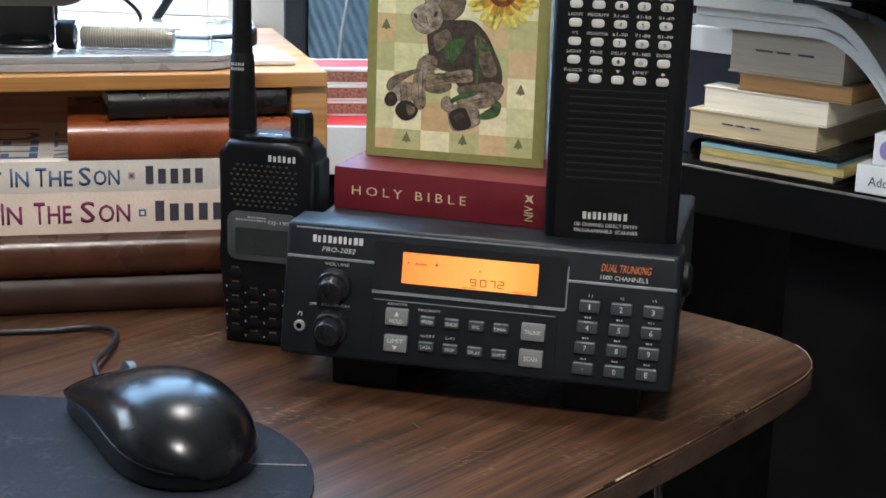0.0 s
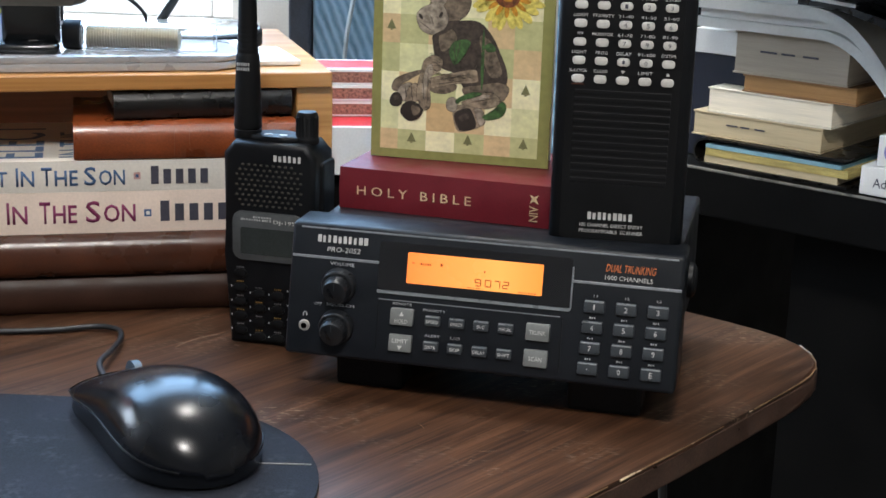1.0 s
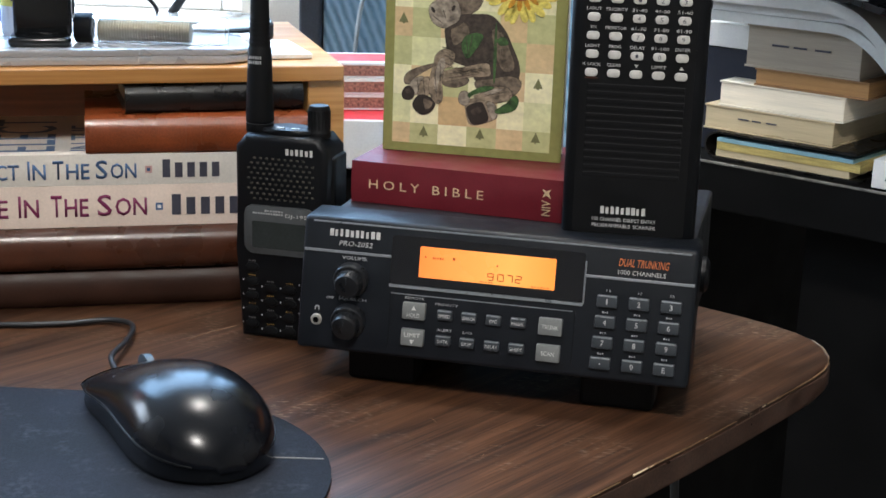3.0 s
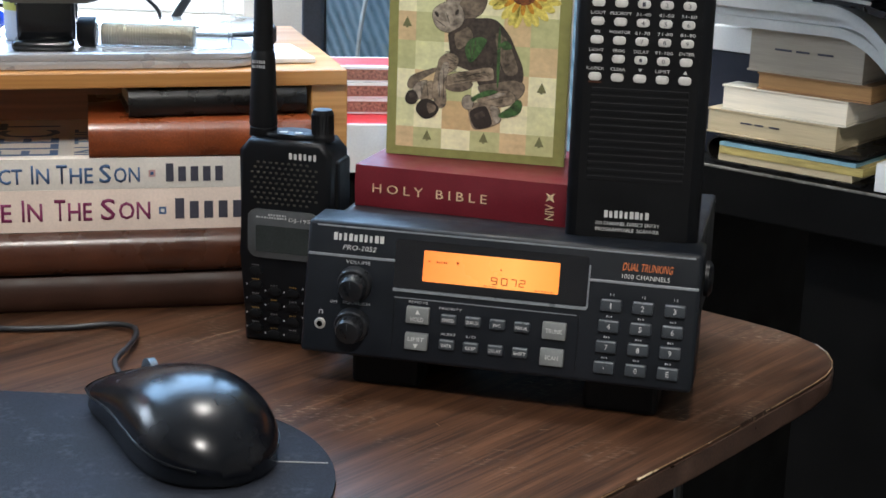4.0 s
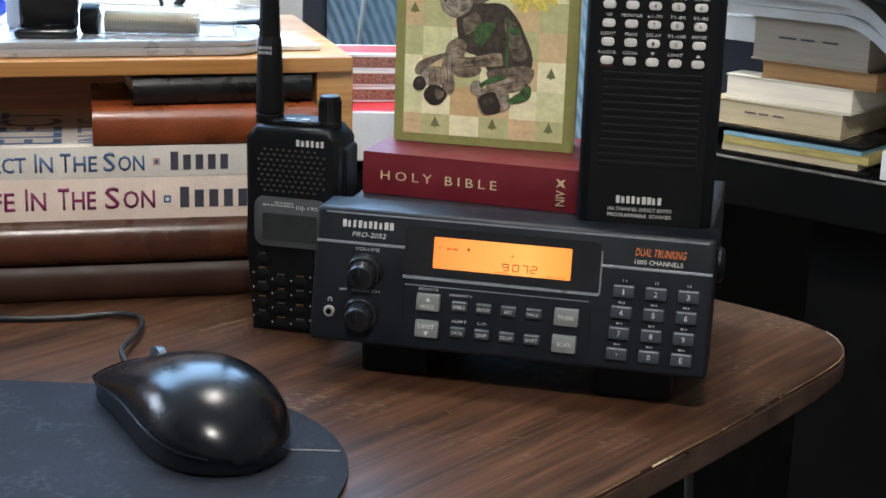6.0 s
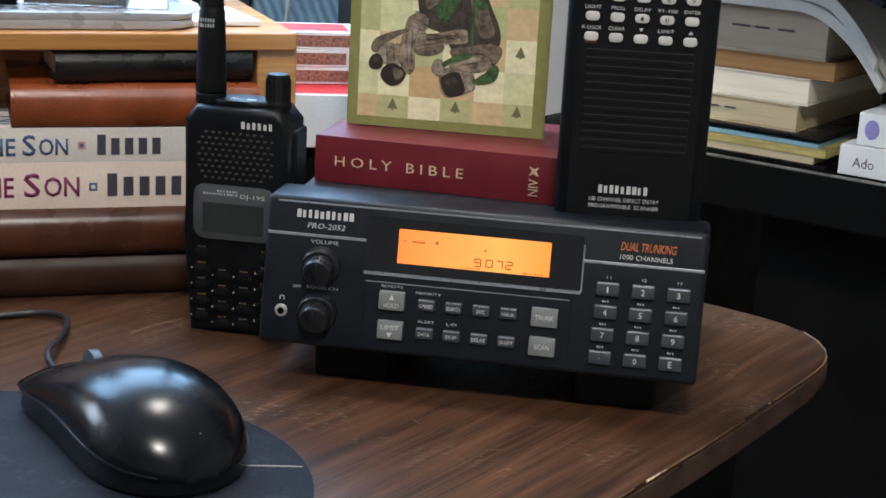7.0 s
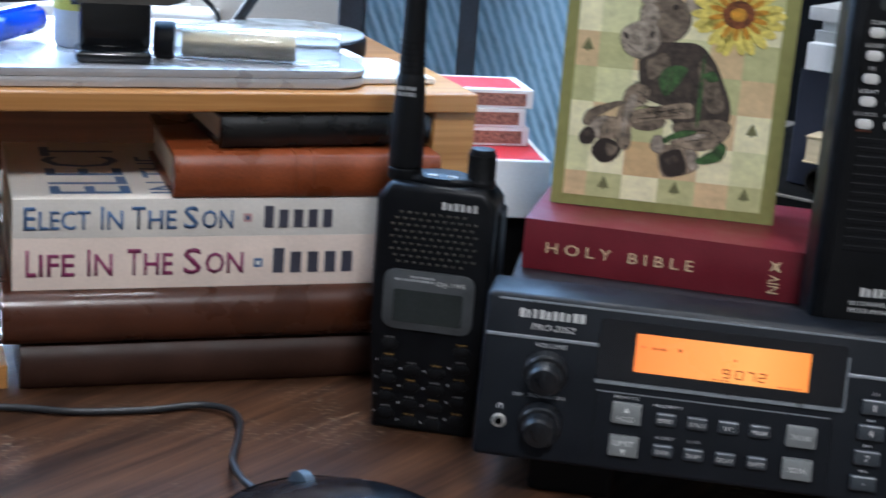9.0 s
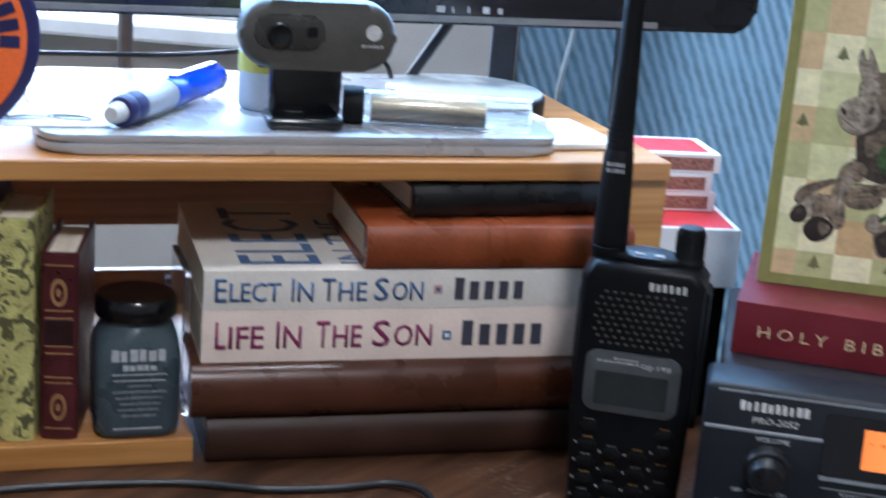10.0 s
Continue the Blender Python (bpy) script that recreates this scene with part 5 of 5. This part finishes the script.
def ink_jar():
    t = thing("ink_jar", SHELF @ pose(-0.2938, 0.009, 0.0143, 0, 0, 0), "grey-green ink jar with a black screw cap, on the shelf", "jar")
    w = 0.0224
    jar = bmesh.new()
    rings = []
    for k, r, z in ((0.86, 0.008, 0.0), (0.95, 0.009, 0.0012), (1.0, 0.010, 0.005), (1.0, 0.010, 0.040), (0.985, 0.012, 0.047), (0.945, 0.016, 0.0525), (0.885, 0.019, 0.0565), (0.83, 0.0200, 0.0595), (0.80, 0.0195, 0.0605), (0.80, 0.0195, 0.0645)):
        rings.append([jar.verts.new((x, y + 0.004, z)) for x, y in rrect(-w * k, w * k, -w * k, w * k, min(r, w * k - 0.0001), 6)])
    for a, c in zip(rings, rings[1:]):
        for q in range(len(a)):
            jar.faces.new((a[q], a[(q + 1) % len(a)], c[(q + 1) % len(a)], c[q]))
    jar.faces.new(rings[0][::-1])
    jar.faces.new(rings[-1])
    part("glass_body", jar, M_INKJAR, t, smooth=60)
    part("cap", lathe([(0.0208, 0.0630), (0.0214, 0.0640), (0.0214, 0.0715), (0.0200, 0.0738), (0.012, 0.0742)], 40, at=(0, 0.004, 0)), M_GLOSS, t, "black screw cap", smooth=35)
    y = -w + 0.0036
    part("logo_mark", bars(-0.0145, 0.0140, 0.0435, 0.0500, 6, y, 0.25, 8), M_PRINT_D, t)
    part("label_bar", bars(-0.0085, 0.0090, 0.0385, 0.0415, 5, y, 0.2, 9), M_PRINT_D, t)
    for i, (a, b) in enumerate(((-0.014, 0.0140), (-0.013, 0.013), (-0.006, 0.006), (-0.014, 0.014), (-0.012, 0.012), (-0.010, 0.011), (-0.011, 0.010), (-0.009, 0.009))):
        z = 0.0360 - i * 0.0033
        part("label_bar", box(a, b, y - 0.0002, y, z, z + (0.0006 if i < 2 else 0.0012)), M_LABEL_INK if i > 1 else M_PRINT_D, t)
    part("label_bar", box(-0.013, 0.012, y - 0.0002, y, 0.0060, 0.0068), M_PRINT_D, t)
    return t


ink_jar()
pk = thing("plastic_sleeve", SHELF @ pose(-0.2680, 0.020, 0.0143), "clear plastic sleeve standing beside a book stack", "sleeve")
part("sleeve_wall", box(0, 0.0040, 0, 0.05, 0, 0.083, 0.001), M_GLASS, pk)

# ---- on top of the shelf ----
TOPZ = 0.1622


def ontop(x, y, z=0.0, rz=0.0):
    return SHELF @ pose(x, y, TOPZ + z, 0, 0, rz)


def tablet():
    t = thing("closed_laptop", ontop(0, 0), "slim silver closed laptop lying on the shelf", "laptop")
    part("base", prism(rrect(-0.344, -0.0620, 0.010, 0.2050, 0.018, 6), 0.0006, 0.0060, bevel=0.002), M_SILVER_LID, t, smooth=40)
    part("lid", prism(rrect(-0.344, -0.0620, 0.010, 0.2050, 0.018, 6), 0.0063, 0.0105, bevel=0.0016), M_SILVER_LID, t, smooth=40)
    return t


tablet()


def webcam():
    t = thing("webcam", ontop(-0.1990, 0.040, 0.0106, -5), "dark grey webcam on a folded black clip", "webcam")
    part("clip_foot", box(-0.0255, 0.0155, -0.018, 0.012, 0, 0.007, 0.003, 3), M_GLOSS, t, smooth=40)
    part("clip_arm", box(-0.0230, 0.0160, -0.002, 0.010, 0.005, 0.042, 0.003, 3), M_GLOSS, t, smooth=40)
    b = part("camera_body", prism(rrect(-0.0415, 0.0415, 0.0325, 0.0685, 0.0165, 8), -0.016, 0.008, axis="y", bevel=0.005, seg=3), M_CAMGREY, t, smooth=50)
    part("lens_panel", prism(rrect(-0.0340, 0.0030, 0.0435, 0.0615, 0.0075, 6), -0.0172, -0.012, axis="y", bevel=0.001), M_PANEL, b, smooth=40)
    part("lens", lathe([(0.0070, -0.014), (0.0070, -0.0180), (0.0056, -0.0188), (0.002, -0.0180)], 32, axis="y", at=(-0.0205, 0, 0.0505)), M_GLOSS, b, smooth=40)
    part("microphone", prism(rrect(-0.0065, -0.001, 0.0500, 0.0555, 0.001), -0.0176, -0.012, axis="y"), M_MATTE, b)
    part("logo_mark", prism(ellipse(0.0290, 0.0535, 0.0042, 0.0042, 20), -0.0164, -0.012, axis="y"), M_PRINT, b)
    part("logo_mark", bars(0.0230, 0.0350, 0.0455, 0.0472, 6, -0.0161), M_PRINT_D, b)
    return t


webcam()


def coin_tube():
    t = thing("coin_tube", ontop(-0.1800, 0.048, 0.0106, -14), "clear plastic tube of silver coins with black cap", "tube")
    part("cap", lathe([(0.0098, 0.0), (0.0104, 0.001), (0.0104, 0.011), (0.0096, 0.012)], 32, axis="x", at=(0, 0, 0.0104)), M_MATTE, t, smooth=35)
    first = None
    for i in range(34):
        if first is None:
            first = part("coin", lathe([(0.0074, 0.0), (0.0078, 0.0002), (0.0078, 0.0016), (0.0074, 0.0018)], 24, axis="x"), M_COIN, t, smooth=30)
            c = first
        else:
            c = new("coin", first.data)
            c.parent = t
        c.location = (0.0160 + i * 0.00186, 0.0004 * math.sin(i * 2.1), 0.0093 + 0.0002 * math.sin(i * 1.3))
    p = part("tube_wall", lathe([(0.0096, 0.011), (0.0098, 0.013), (0.0098, 0.1030), (0.0094, 0.1045), (0.0088, 0.1040), (0.0088, 0.012)], 32, axis="x", at=(0, 0, 0.0098)), M_TUBE, t, "clear plastic wall", smooth=35)
    p.visible_shadow = False
    return t


coin_tube()


def pen():
    t = thing("ballpoint_pen", ontop(-0.3060, 0.0200, 0.0106 + 0.0088, 58), "translucent blue ballpoint pen lying on the laptop", "pen")
    k = 1.3
    part("tip", lathe([(0.0030 * k, -0.004), (0.0042 * k, 0.0), (0.0042 * k, 0.006)], 20, axis="x"), M_PRINT, t, smooth=35)
    part("collar", lathe([(0.0058 * k, 0.006), (0.0066 * k, 0.008), (0.0066 * k, 0.013), (0.0058 * k, 0.015), (0.0066 * k, 0.017), (0.0066 * k, 0.024), (0.0060 * k, 0.026)], 24, axis="x"), M_NAVY, t, "navy ringed collar", smooth=35)
    part("grip", lathe([(0.0058 * k, 0.026), (0.0064 * k, 0.028), (0.0064 * k, 0.062), (0.0060 * k, 0.064)], 24, axis="x"), M_SILVER_LID, t, "pale grey grip", smooth=35)
    part("barrel", lathe([(0.0062 * k, 0.064), (0.0066 * k, 0.066), (0.0064 * k, 0.130), (0.0040 * k, 0.136)], 24, axis="x"), M_BLUE_PEN, t, smooth=35)
    part("clip", box(0.070, 0.128, -0.003, 0.003, 0.0072, 0.0098, 0.0010), M_BLUE_PEN, t)
    return t


pen()


def bottle():
    t = thing("white_bottle", ontop(-0.2140, 0.088, 0.0106), "small white bottle with a yellow label", "bottle")
    part("body", lathe([(0.0150, 0.0), (0.0165, 0.002), (0.0165, 0.060), (0.010, 0.068), (0.009, 0.085)], 32), M_BOX_W, t, smooth=40)
    part("label", lathe([(0.01675, 0.0215), (0.01675, 0.0315)], 32), M_YELLOW, t, smooth=40)
    part("label_bar", bars(-0.009, 0.012, 0.0255, 0.0280, 1, -0.0168), M_DARK_INK, t)
    return t


bottle()


def badge():
    t = thing("round_tin_lid", ontop(-0.3960, 0.030, 0.0, 6), "round orange lid with a navy rim and plain lettering", "lid")
    part("rim", lathe([(0.052, 0.004), (0.0545, 0.002), (0.0545, -0.002), (0.052, -0.004)], 64, axis="y", at=(0, 0, 0.0546)), M_NAVY, t, smooth=40)
    part("disc", lathe([(0.0475, 0.0), (0.0475, -0.0046)], 64, axis="y", at=(0, 0, 0.0546)), M_BADGE, t, smooth=40)
    for i in range(7):
        b = box(-0.003, 0.003, -0.0050, -0.0044, 0.034, 0.044)
        b.transform(Matrix.Translation((0, 0, 0.0546)) @ Matrix.Rotation(radians(20 + i * 12), 4, "Y"))
        part("lettering_bar", b, M_NAVY, t)
    return t


badge()


def monitor():
    t = thing("computer_monitor", ontop(-0.0785, 0.139, 0.0, 0), "black computer monitor with a lit screen above the shelf", "monitor")
    NX = -0.1060
    part("stand_foot", box(NX - 0.014, NX + 0.014, 0.060, 0.090, 0.0, 0.003, 0.001), M_MONITOR, t)
    part("stand_neck", box(NX - 0.009, NX + 0.009, 0.066, 0.078, 0.0025, 0.20, 0.003), M_MONITOR, t)
    part("stand_bracket", box(NX - 0.02, NX + 0.02, 0.040, 0.080, 0.18, 0.22, 0.003), M_MONITOR, t)
    part("screen_housing", prism(rrect(-0.40, 0.201, 0.0525, 0.40, 0.014, 6), 0.008, 0.045, axis="y", bevel=0.004, seg=2), M_MONITOR, t, smooth=40)
    part("screen", box(-0.385, 0.186, 0.0068, 0.0090, 0.0810, 0.385), M_SCREEN, t)
    part("lower_bezel_strip", box(-0.39, 0.130, 0.0065, 0.010, 0.0540, 0.0580, 0.0005), M_GREYPLAS, t)
    part("bezel_mark", bars(-0.02, 0.03, 0.060, 0.064, 5, 0.0078, 0.7), M_PRINT_D, t)
    return t


monitor()


def clip_and_slip():
    slip = thing("paper_slip", ontop(-0.335, 0.050, 0.0106, 4), "small white paper slip on the laptop", "paper")
    part("sheet", prism([(-0.028, -0.022), (0.026, -0.026), (0.030, 0.030), (-0.026, 0.034)], 0.0002, 0.0012), M_PAPER, slip)
    for x, r in ((-0.014, 20), (0.010, -15)):
        c = thing("paper_clip", ontop(-0.335 + x, 0.042, 0.0122, r), "thin dark wire paper clip on a paper slip", "paper clip", "paper clips")
        part("wire", tube([(-0.010, 0, 0.0006), (0.006, 0.002, 0.0006), (0.010, -0.003, 0.0006), (0.004, -0.006, 0.0006), (-0.010, -0.004, 0.0006), (-0.013, 0.001, 0.0006), (-0.008, 0.004, 0.0006), (0.004, 0.005, 0.0006)], 0.0005, 6), M_GREYPLAS, c)


clip_and_slip()


def puck():
    t = thing("round_black_dish", ontop(-0.0785, 0.139), "round black dish, its top coloured pale as if reflecting daylight", "dish")
    part("rim", lathe([(0.047, 0.0), (0.050, 0.002), (0.050, 0.0120), (0.048, 0.0135)], 48), M_BLACK, t, smooth=40)
    # The window's reflection on the black top is put into this pale colour.
    part("top", lathe([(0.0485, 0.0130), (0.0485, 0.0142), (0.047, 0.0150)], 48), mat("pale_gloss", (0.55, 0.60, 0.62), 0.15, var=0.05), t, "glossy top coloured pale as a window reflection", smooth=40)
    return t


puck()


def paper_slip():
    t = thing("folded_paper", ontop(-0.050, 0.060, 0.0, 8), "folded white paper on the shelf", "paper")
    part("sheet", prism([(-0.030, -0.03), (0.028, -0.035), (0.032, 0.035), (-0.028, 0.04)], 0.0003, 0.004, bevel=0.0008), M_PAPER, t)
    part("sheet", prism([(-0.045, 0.01), (0.000, 0.006), (0.004, 0.06), (-0.040, 0.065)], 0.0042, 0.010, bevel=0.0008), M_PAPER, t)
    return t


paper_slip()
wires = thing("monitor_cable", pose(0, 0, 0), "black cable sloping down behind the monitor base", "cable")
part("cord", tube([(-0.268, 1.150, 0.9125), (-0.262, 1.152, 0.920), (-0.248, 1.156, 0.942), (-0.232, 1.161, 0.968), (-0.220, 1.166, 0.99)], 0.0036, 10), M_CABLE, wires, smooth=60)
wires2 = thing("thin_cable", pose(0, 0, 0), "thin black cable running behind the laptop", "cable")
part("cord", tube([(-0.66, 1.02, 0.930), (-0.52, 1.09, 0.930), (-0.40, 1.130, 0.932), (-0.33, 1.16, 0.940), (-0.30, 1.17, 0.945), (-0.275, 1.165, 0.930), (-0.27, 1.15, 0.9150)], 0.0016, 8), M_CABLE, wires2, smooth=60)
plug = thing("cable_plug", pose(-0.4550, 1.20, 0.912), "grey video cable plug hanging behind the laptop", "plug")
part("plug_body", prism([(-0.012, 0.045), (0.012, 0.045), (0.014, 0.085), (-0.014, 0.085)], -0.006, 0.006, axis="y", bevel=0.002), M_GREYPLAS, plug)
part("cord", tube([(0, 0, -0.02), (0, 0, 0.02), (0, 0, 0.047)], 0.0052, 10), M_GREYPLAS, plug)
part("cord", tube([(0, 0, 0.083), (0, 0, 0.12), (0, 0.01, 0.2)], 0.0052, 10), M_GREYPLAS, plug)


# ---- boxes behind the transceiver ----
def matchbox(m, label, first=False):
    t = thing("matchbox", m, label, "matchbox", "matchboxes stacked behind the shelf")
    w, d, h = 0.0640, 0.0475, 0.0116
    part("sleeve", box(0, w, 0, d, 0, h, 0.0006), M_BOX_W, t)
    part("striker", box(0.0030, w - 0.0045, -0.0003, 0.0003, 0.0016, h - 0.0022), M_STRIKER, t, "brown striking strip")
    part("label_print", box(0.006, w - 0.006, 0.005, d - 0.005, h - 0.0003, h + 0.0001), M_RED, t, "red label")
    return t


cb = thing("white_carton", pose(-0.0540, 1.0370, 0.8350, 0, 0, 8), "white carton with red printed top", "box")
part("carton", box(-0.070, 0.0, 0, 0.120, 0, 0.0355, 0.0008), M_BOX_W, cb)
part("top_print", box(-0.066, -0.004, 0.003, 0.116, 0.0353, 0.0358), M_RED, cb, "red print")
for i in range(3):
    matchbox(pose(-0.0660, 1.0750, 0.8711 + i * 0.0118, 0, 0, 12 + (0, 1.5, -1)[i]) @ pose(-0.064 + (0.000, -0.003, 0.001)[i], 0, 0), "matchbox with a brown striking strip and red label")
db = thing("dark_storage_box", pose(-0.0540, 1.0410, 0.7502, 0, 0, 8), "plain dark storage box under a white carton", "box")
part("box_body", box(-0.068, -0.002, 0.006, 0.110, 0, 0.0846, 0.002), M_DESK, db)


# ---- blue fabric partition ----
def partition():
    t = thing("blue_fabric_partition", pose(0, 1.46, 0), "blue woven fabric partition with slate trim", "partition")
    part("fabric_panel", box(-0.185, 0.075, 0, 0.03, 0.02, 1.35, 0.004), M_BLUE_CLOTH, t)
    part("edge_trim", box(-0.208, -0.186, -0.006, 0.036, 0.0, 1.36, 0.003), M_BLUE_TRIM, t)
    part("middle_trim", box(-0.104, -0.088, -0.004, -0.0005, 0.02, 1.35, 0.001), M_BLUE_TRIM, t)
    return t


partition()
wc = thing("hanging_wire", pose(0, 0, 0), "pale thin wire hanging before the blue fabric", "cable")
part("cord", tube([(-0.130, 1.440, 1.02), (-0.140, 1.440, 0.93), (-0.150, 1.440, 0.86), (-0.156, 1.440, 0.70), (-0.15, 1.44, 0.40)], 0.0022, 8), mat("pale_cord", (0.48, 0.60, 0.68), 0.5), wc, smooth=60)

# ---- black desk at the right with a stack of books ----
DA = -35.4
DESK = pose(0.19, 1.36, 0, 0, 0, DA)


def black_desk():
    t = thing("black_desk", DESK, "black desk with a highlight painted along its edge, stacked with books", "desk")
    part("desk_top", box(-0.14, 0.70, -0.012, 0.60, 0.742, 0.786, 0.002), M_DESK, t)
    # Highlight of the desk's top edge, laid on as a pale strip.
    part("edge_strip", box(-0.14, 0.70, -0.0130, -0.0105, 0.7845, 0.7868, 0.0005), M_DESK_EDGE, t, "pale strip painted as the edge highlight")
    part("back_board", box(0.075, 0.70, 0.06, 0.08, 0.03, 0.742), M_DESK, t)
    part("hutch_back", box(-0.27, 0.70, 0.32, 0.34, 0.786, 1.45), M_DESK, t)
    # Unseen block above the book stack, added to shade its upper part.
    part("unseen_shade_block", box(0.035, 0.70, -0.110, 0.318, 0.975, 1.40, 0.002), M_DESK, t)
    for x in (-0.14, 0.66):
        part("side_panel", box(x, x + 0.03, 0.08, 0.58, 0.0, 0.742), M_DESK, t)
    return t


black_desk()
GD = "books stacked on the black desk"


def deskpose(s, d, z, rz=0.0):
    return DESK @ pose(s, d, z, 0, 0, rz)


def binder():
    t = thing("black_binder", deskpose(-0.006, 0.0, 0.7865, 0), "black binder stuffed with blue and tan papers", "binder")
    L, D, H = 0.150, 0.22, 0.0258
    o = [(L, H), (0.014, H)] + [(0.014 - 0.014 * math.sin(a), H / 2 + H / 2 * math.cos(a)) for a in (math.pi * i / 8 for i in range(1, 8))] + [(0.014, 0), (L + 0.004, 0), (L + 0.004, 0.002), (0.014, 0.002)]
    o += [(0.014 - 0.012 * math.sin(a), H / 2 - (H / 2 - 0.002) * math.cos(a)) for a in (math.pi * i / 8 for i in range(1, 8))] + [(0.014, H - 0.002), (L, H - 0.0024)]
    part("cover", prism(o, 0, D, axis="y"), M_BLACK_LEATHER, t, smooth=40)
    part("paper_wad", box(0.012, L - 0.006, 0.002, D - 0.01, 0.0025, 0.0088), M_PAGE_TAN, t)
    part("paper_wad", box(0.013, L + 0.004, 0.001, D - 0.01, 0.0091, 0.0162), mat("yellowed_papers", (0.42, 0.33, 0.11), 0.8, var=0.25, scale=40, stretch=(1, 1, 12)), t)
    part("blue_sheet", box(0.013, L - 0.003, 0.0005, D - 0.01, 0.0166, 0.0200), M_SCREEN_TEAL, t)
    return t


binder()


def block_book(name, m, L, D, H, page_m, cover_m, label):
    """A book whose long page edges face the front, its spine to the back."""
    t = thing(name, m, label, "book", GD)
    part("page_block", box(0.001, L - 0.001, 0.0015, D - 0.004, 0.0016, H - 0.0016, 0.0006), page_m, t)
    c = box(0, L, 0, D, 0, 0.0016, 0.0004)
    box(0, L, 0, D, H - 0.0016, H, 0.0004, bm=c)
    box(0, L, D - 0.004, D, 0.0016, H - 0.0016, bm=c)
    part("cover", c, cover_m, t)
    return t


def scrawl(parent, x0, x1, z, h):
    """Three thin strokes in place of handwriting."""
    w = (x1 - x0) / 3
    for i in range(3):
        bar = box(x0 + i * w, x0 + i * w + w * (0.78, 0.62, 0.70)[i], 0.0004, 0.0012, z - h * 0.14, z + h * 0.14)
        part("ink_bar", bar, M_DARK_INK, parent)


b1 = block_book("used_book", deskpose(-0.0117, 0.006, 0.8125), 0.1300, 0.20, 0.0225, M_PAGE_TAN, M_COVER_T, "yellowed paperback with scrawled ink on its page edges")
scrawl(b1, 0.035, 0.078, 0.0125, 0.0045)
b2 = block_book("used_book", deskpose(0.0020, 0.006, 0.8352), 0.1240, 0.19, 0.0228, M_PAGE_W, M_PAGE, "book with clean cream page edges and pale cover")
b3 = block_book("used_book", deskpose(0.0365, 0.006, 0.8582), 0.1100, 0.19, 0.0155, mat("kraft_pages", (0.33, 0.18, 0.07), 0.8, var=0.15, scale=40, stretch=(0.2, 0.2, 6)), M_KRAFT, "brown kraft-covered book in a stack")
b4 = block_book("used_book", deskpose(0.0255, 0.006, 0.8739), 0.1115, 0.20, 0.0380, M_PAGE_GREY, M_PAGE_GREY, "thick grey book with scrawled ink on its page edges")
scrawl(b4, 0.026, 0.088, 0.0215, 0.0060)


def magazine():
    t = thing("floppy_magazine", deskpose(-0.012, 0.0, 0.9122), "limp white magazine drooping over a book stack", "magazine")
    n, prof = 28, []
    for i in range(n + 1):
        x = 0.200 * i / n
        z = 0.001 if x < 0.124 else 0.001 - 0.024 * ((x - 0.124) / 0.048) ** 1.9
        prof.append((x, z))
    gloss = mat("glossy_white_paper", (0.58, 0.57, 0.54), 0.4, var=0.04, scale=25, fine=300)
    for lo, hi, k in ((0.0, 0.0085, 0.0), (0.0088, 0.0170, 0.004), (0.0173, 0.0275, -0.005)):
        o = [(x + k, z + lo) for x, z in prof] + [(x + k + 0.002 * (x > 0.14), z + hi) for x, z in reversed(prof)]
        part("sheet", prism(o, -0.004 + k, 0.20, axis="y", bevel=0.0008), gloss, t, smooth=50)
    return t


magazine()
bf = thing("black_folder", deskpose(0.085, 0.0, 0.9408) @ pose(0, 0, 0, 0, 3, -8), "black folder lying on a limp magazine", "folder", GD)
part("cover", prism([(0, 0.0), (0.045, 0.0008), (0.085, -0.006), (0.100, -0.012), (0.102, -0.007), (0.086, 0.0005), (0.045, 0.0060), (0, 0.0050)], 0.002, 0.20, axis="y"), M_BLACK_LEATHER, bf, smooth=40)
part("label_strip", box(0.012, 0.058, 0.0016, 0.0024, 0.0055, 0.0085), M_PAPER, bf)
wb = thing("white_carton", deskpose(-0.030, 0.030, 0.8590), "small white carton beside a book stack", "box")
part("carton", box(0, 0.060, 0, 0.10, 0.0255, 0.0480, 0.001), M_BOX_W, wb)
part("lower_carton", box(-0.004, 0.064, 0.004, 0.11, -0.0720, 0.0253, 0.001), M_DARKBLUE, wb, "navy lower box")


def word_box(m, label, text, w, h):
    t = thing("white_carton", m, label, "box", "white cartons on the black desk")
    part("carton", box(0, w, 0, 0.10, 0, h, 0.0012), M_BOX_W, t)
    if text:
        part("lettering", letters(text, 0.012, 0.030, h * 0.3, h * 0.62, -0.0002), M_DARK_INK, t)
    else:
        part("logo_mark", prism(ellipse(0.012, h * 0.5, 0.006, 0.008, 24), -0.0004, 0.0004, axis="y"), mat("violet_ink", (0.26, 0.22, 0.48), 0.5), t)
    return t


word_box(deskpose(0.1620, -0.006, 0.7872), "white carton with dark lettering on the black desk", "Ado", 0.11, 0.0250)
word_box(deskpose(0.1735, -0.002, 0.8125), "white carton with a violet oval mark", "", 0.10, 0.0270)
fc = thing("floor_cable", pose(0, 0, 0), "black cable hanging down below the table", "cable")
part("cord", tube([(0.130, 0.86, 0.7280), (0.140, 0.90, 0.60), (0.150, 0.95, 0.30), (0.22, 1.00, 0.006)], 0.003, 8), M_CABLE, fc, smooth=60)
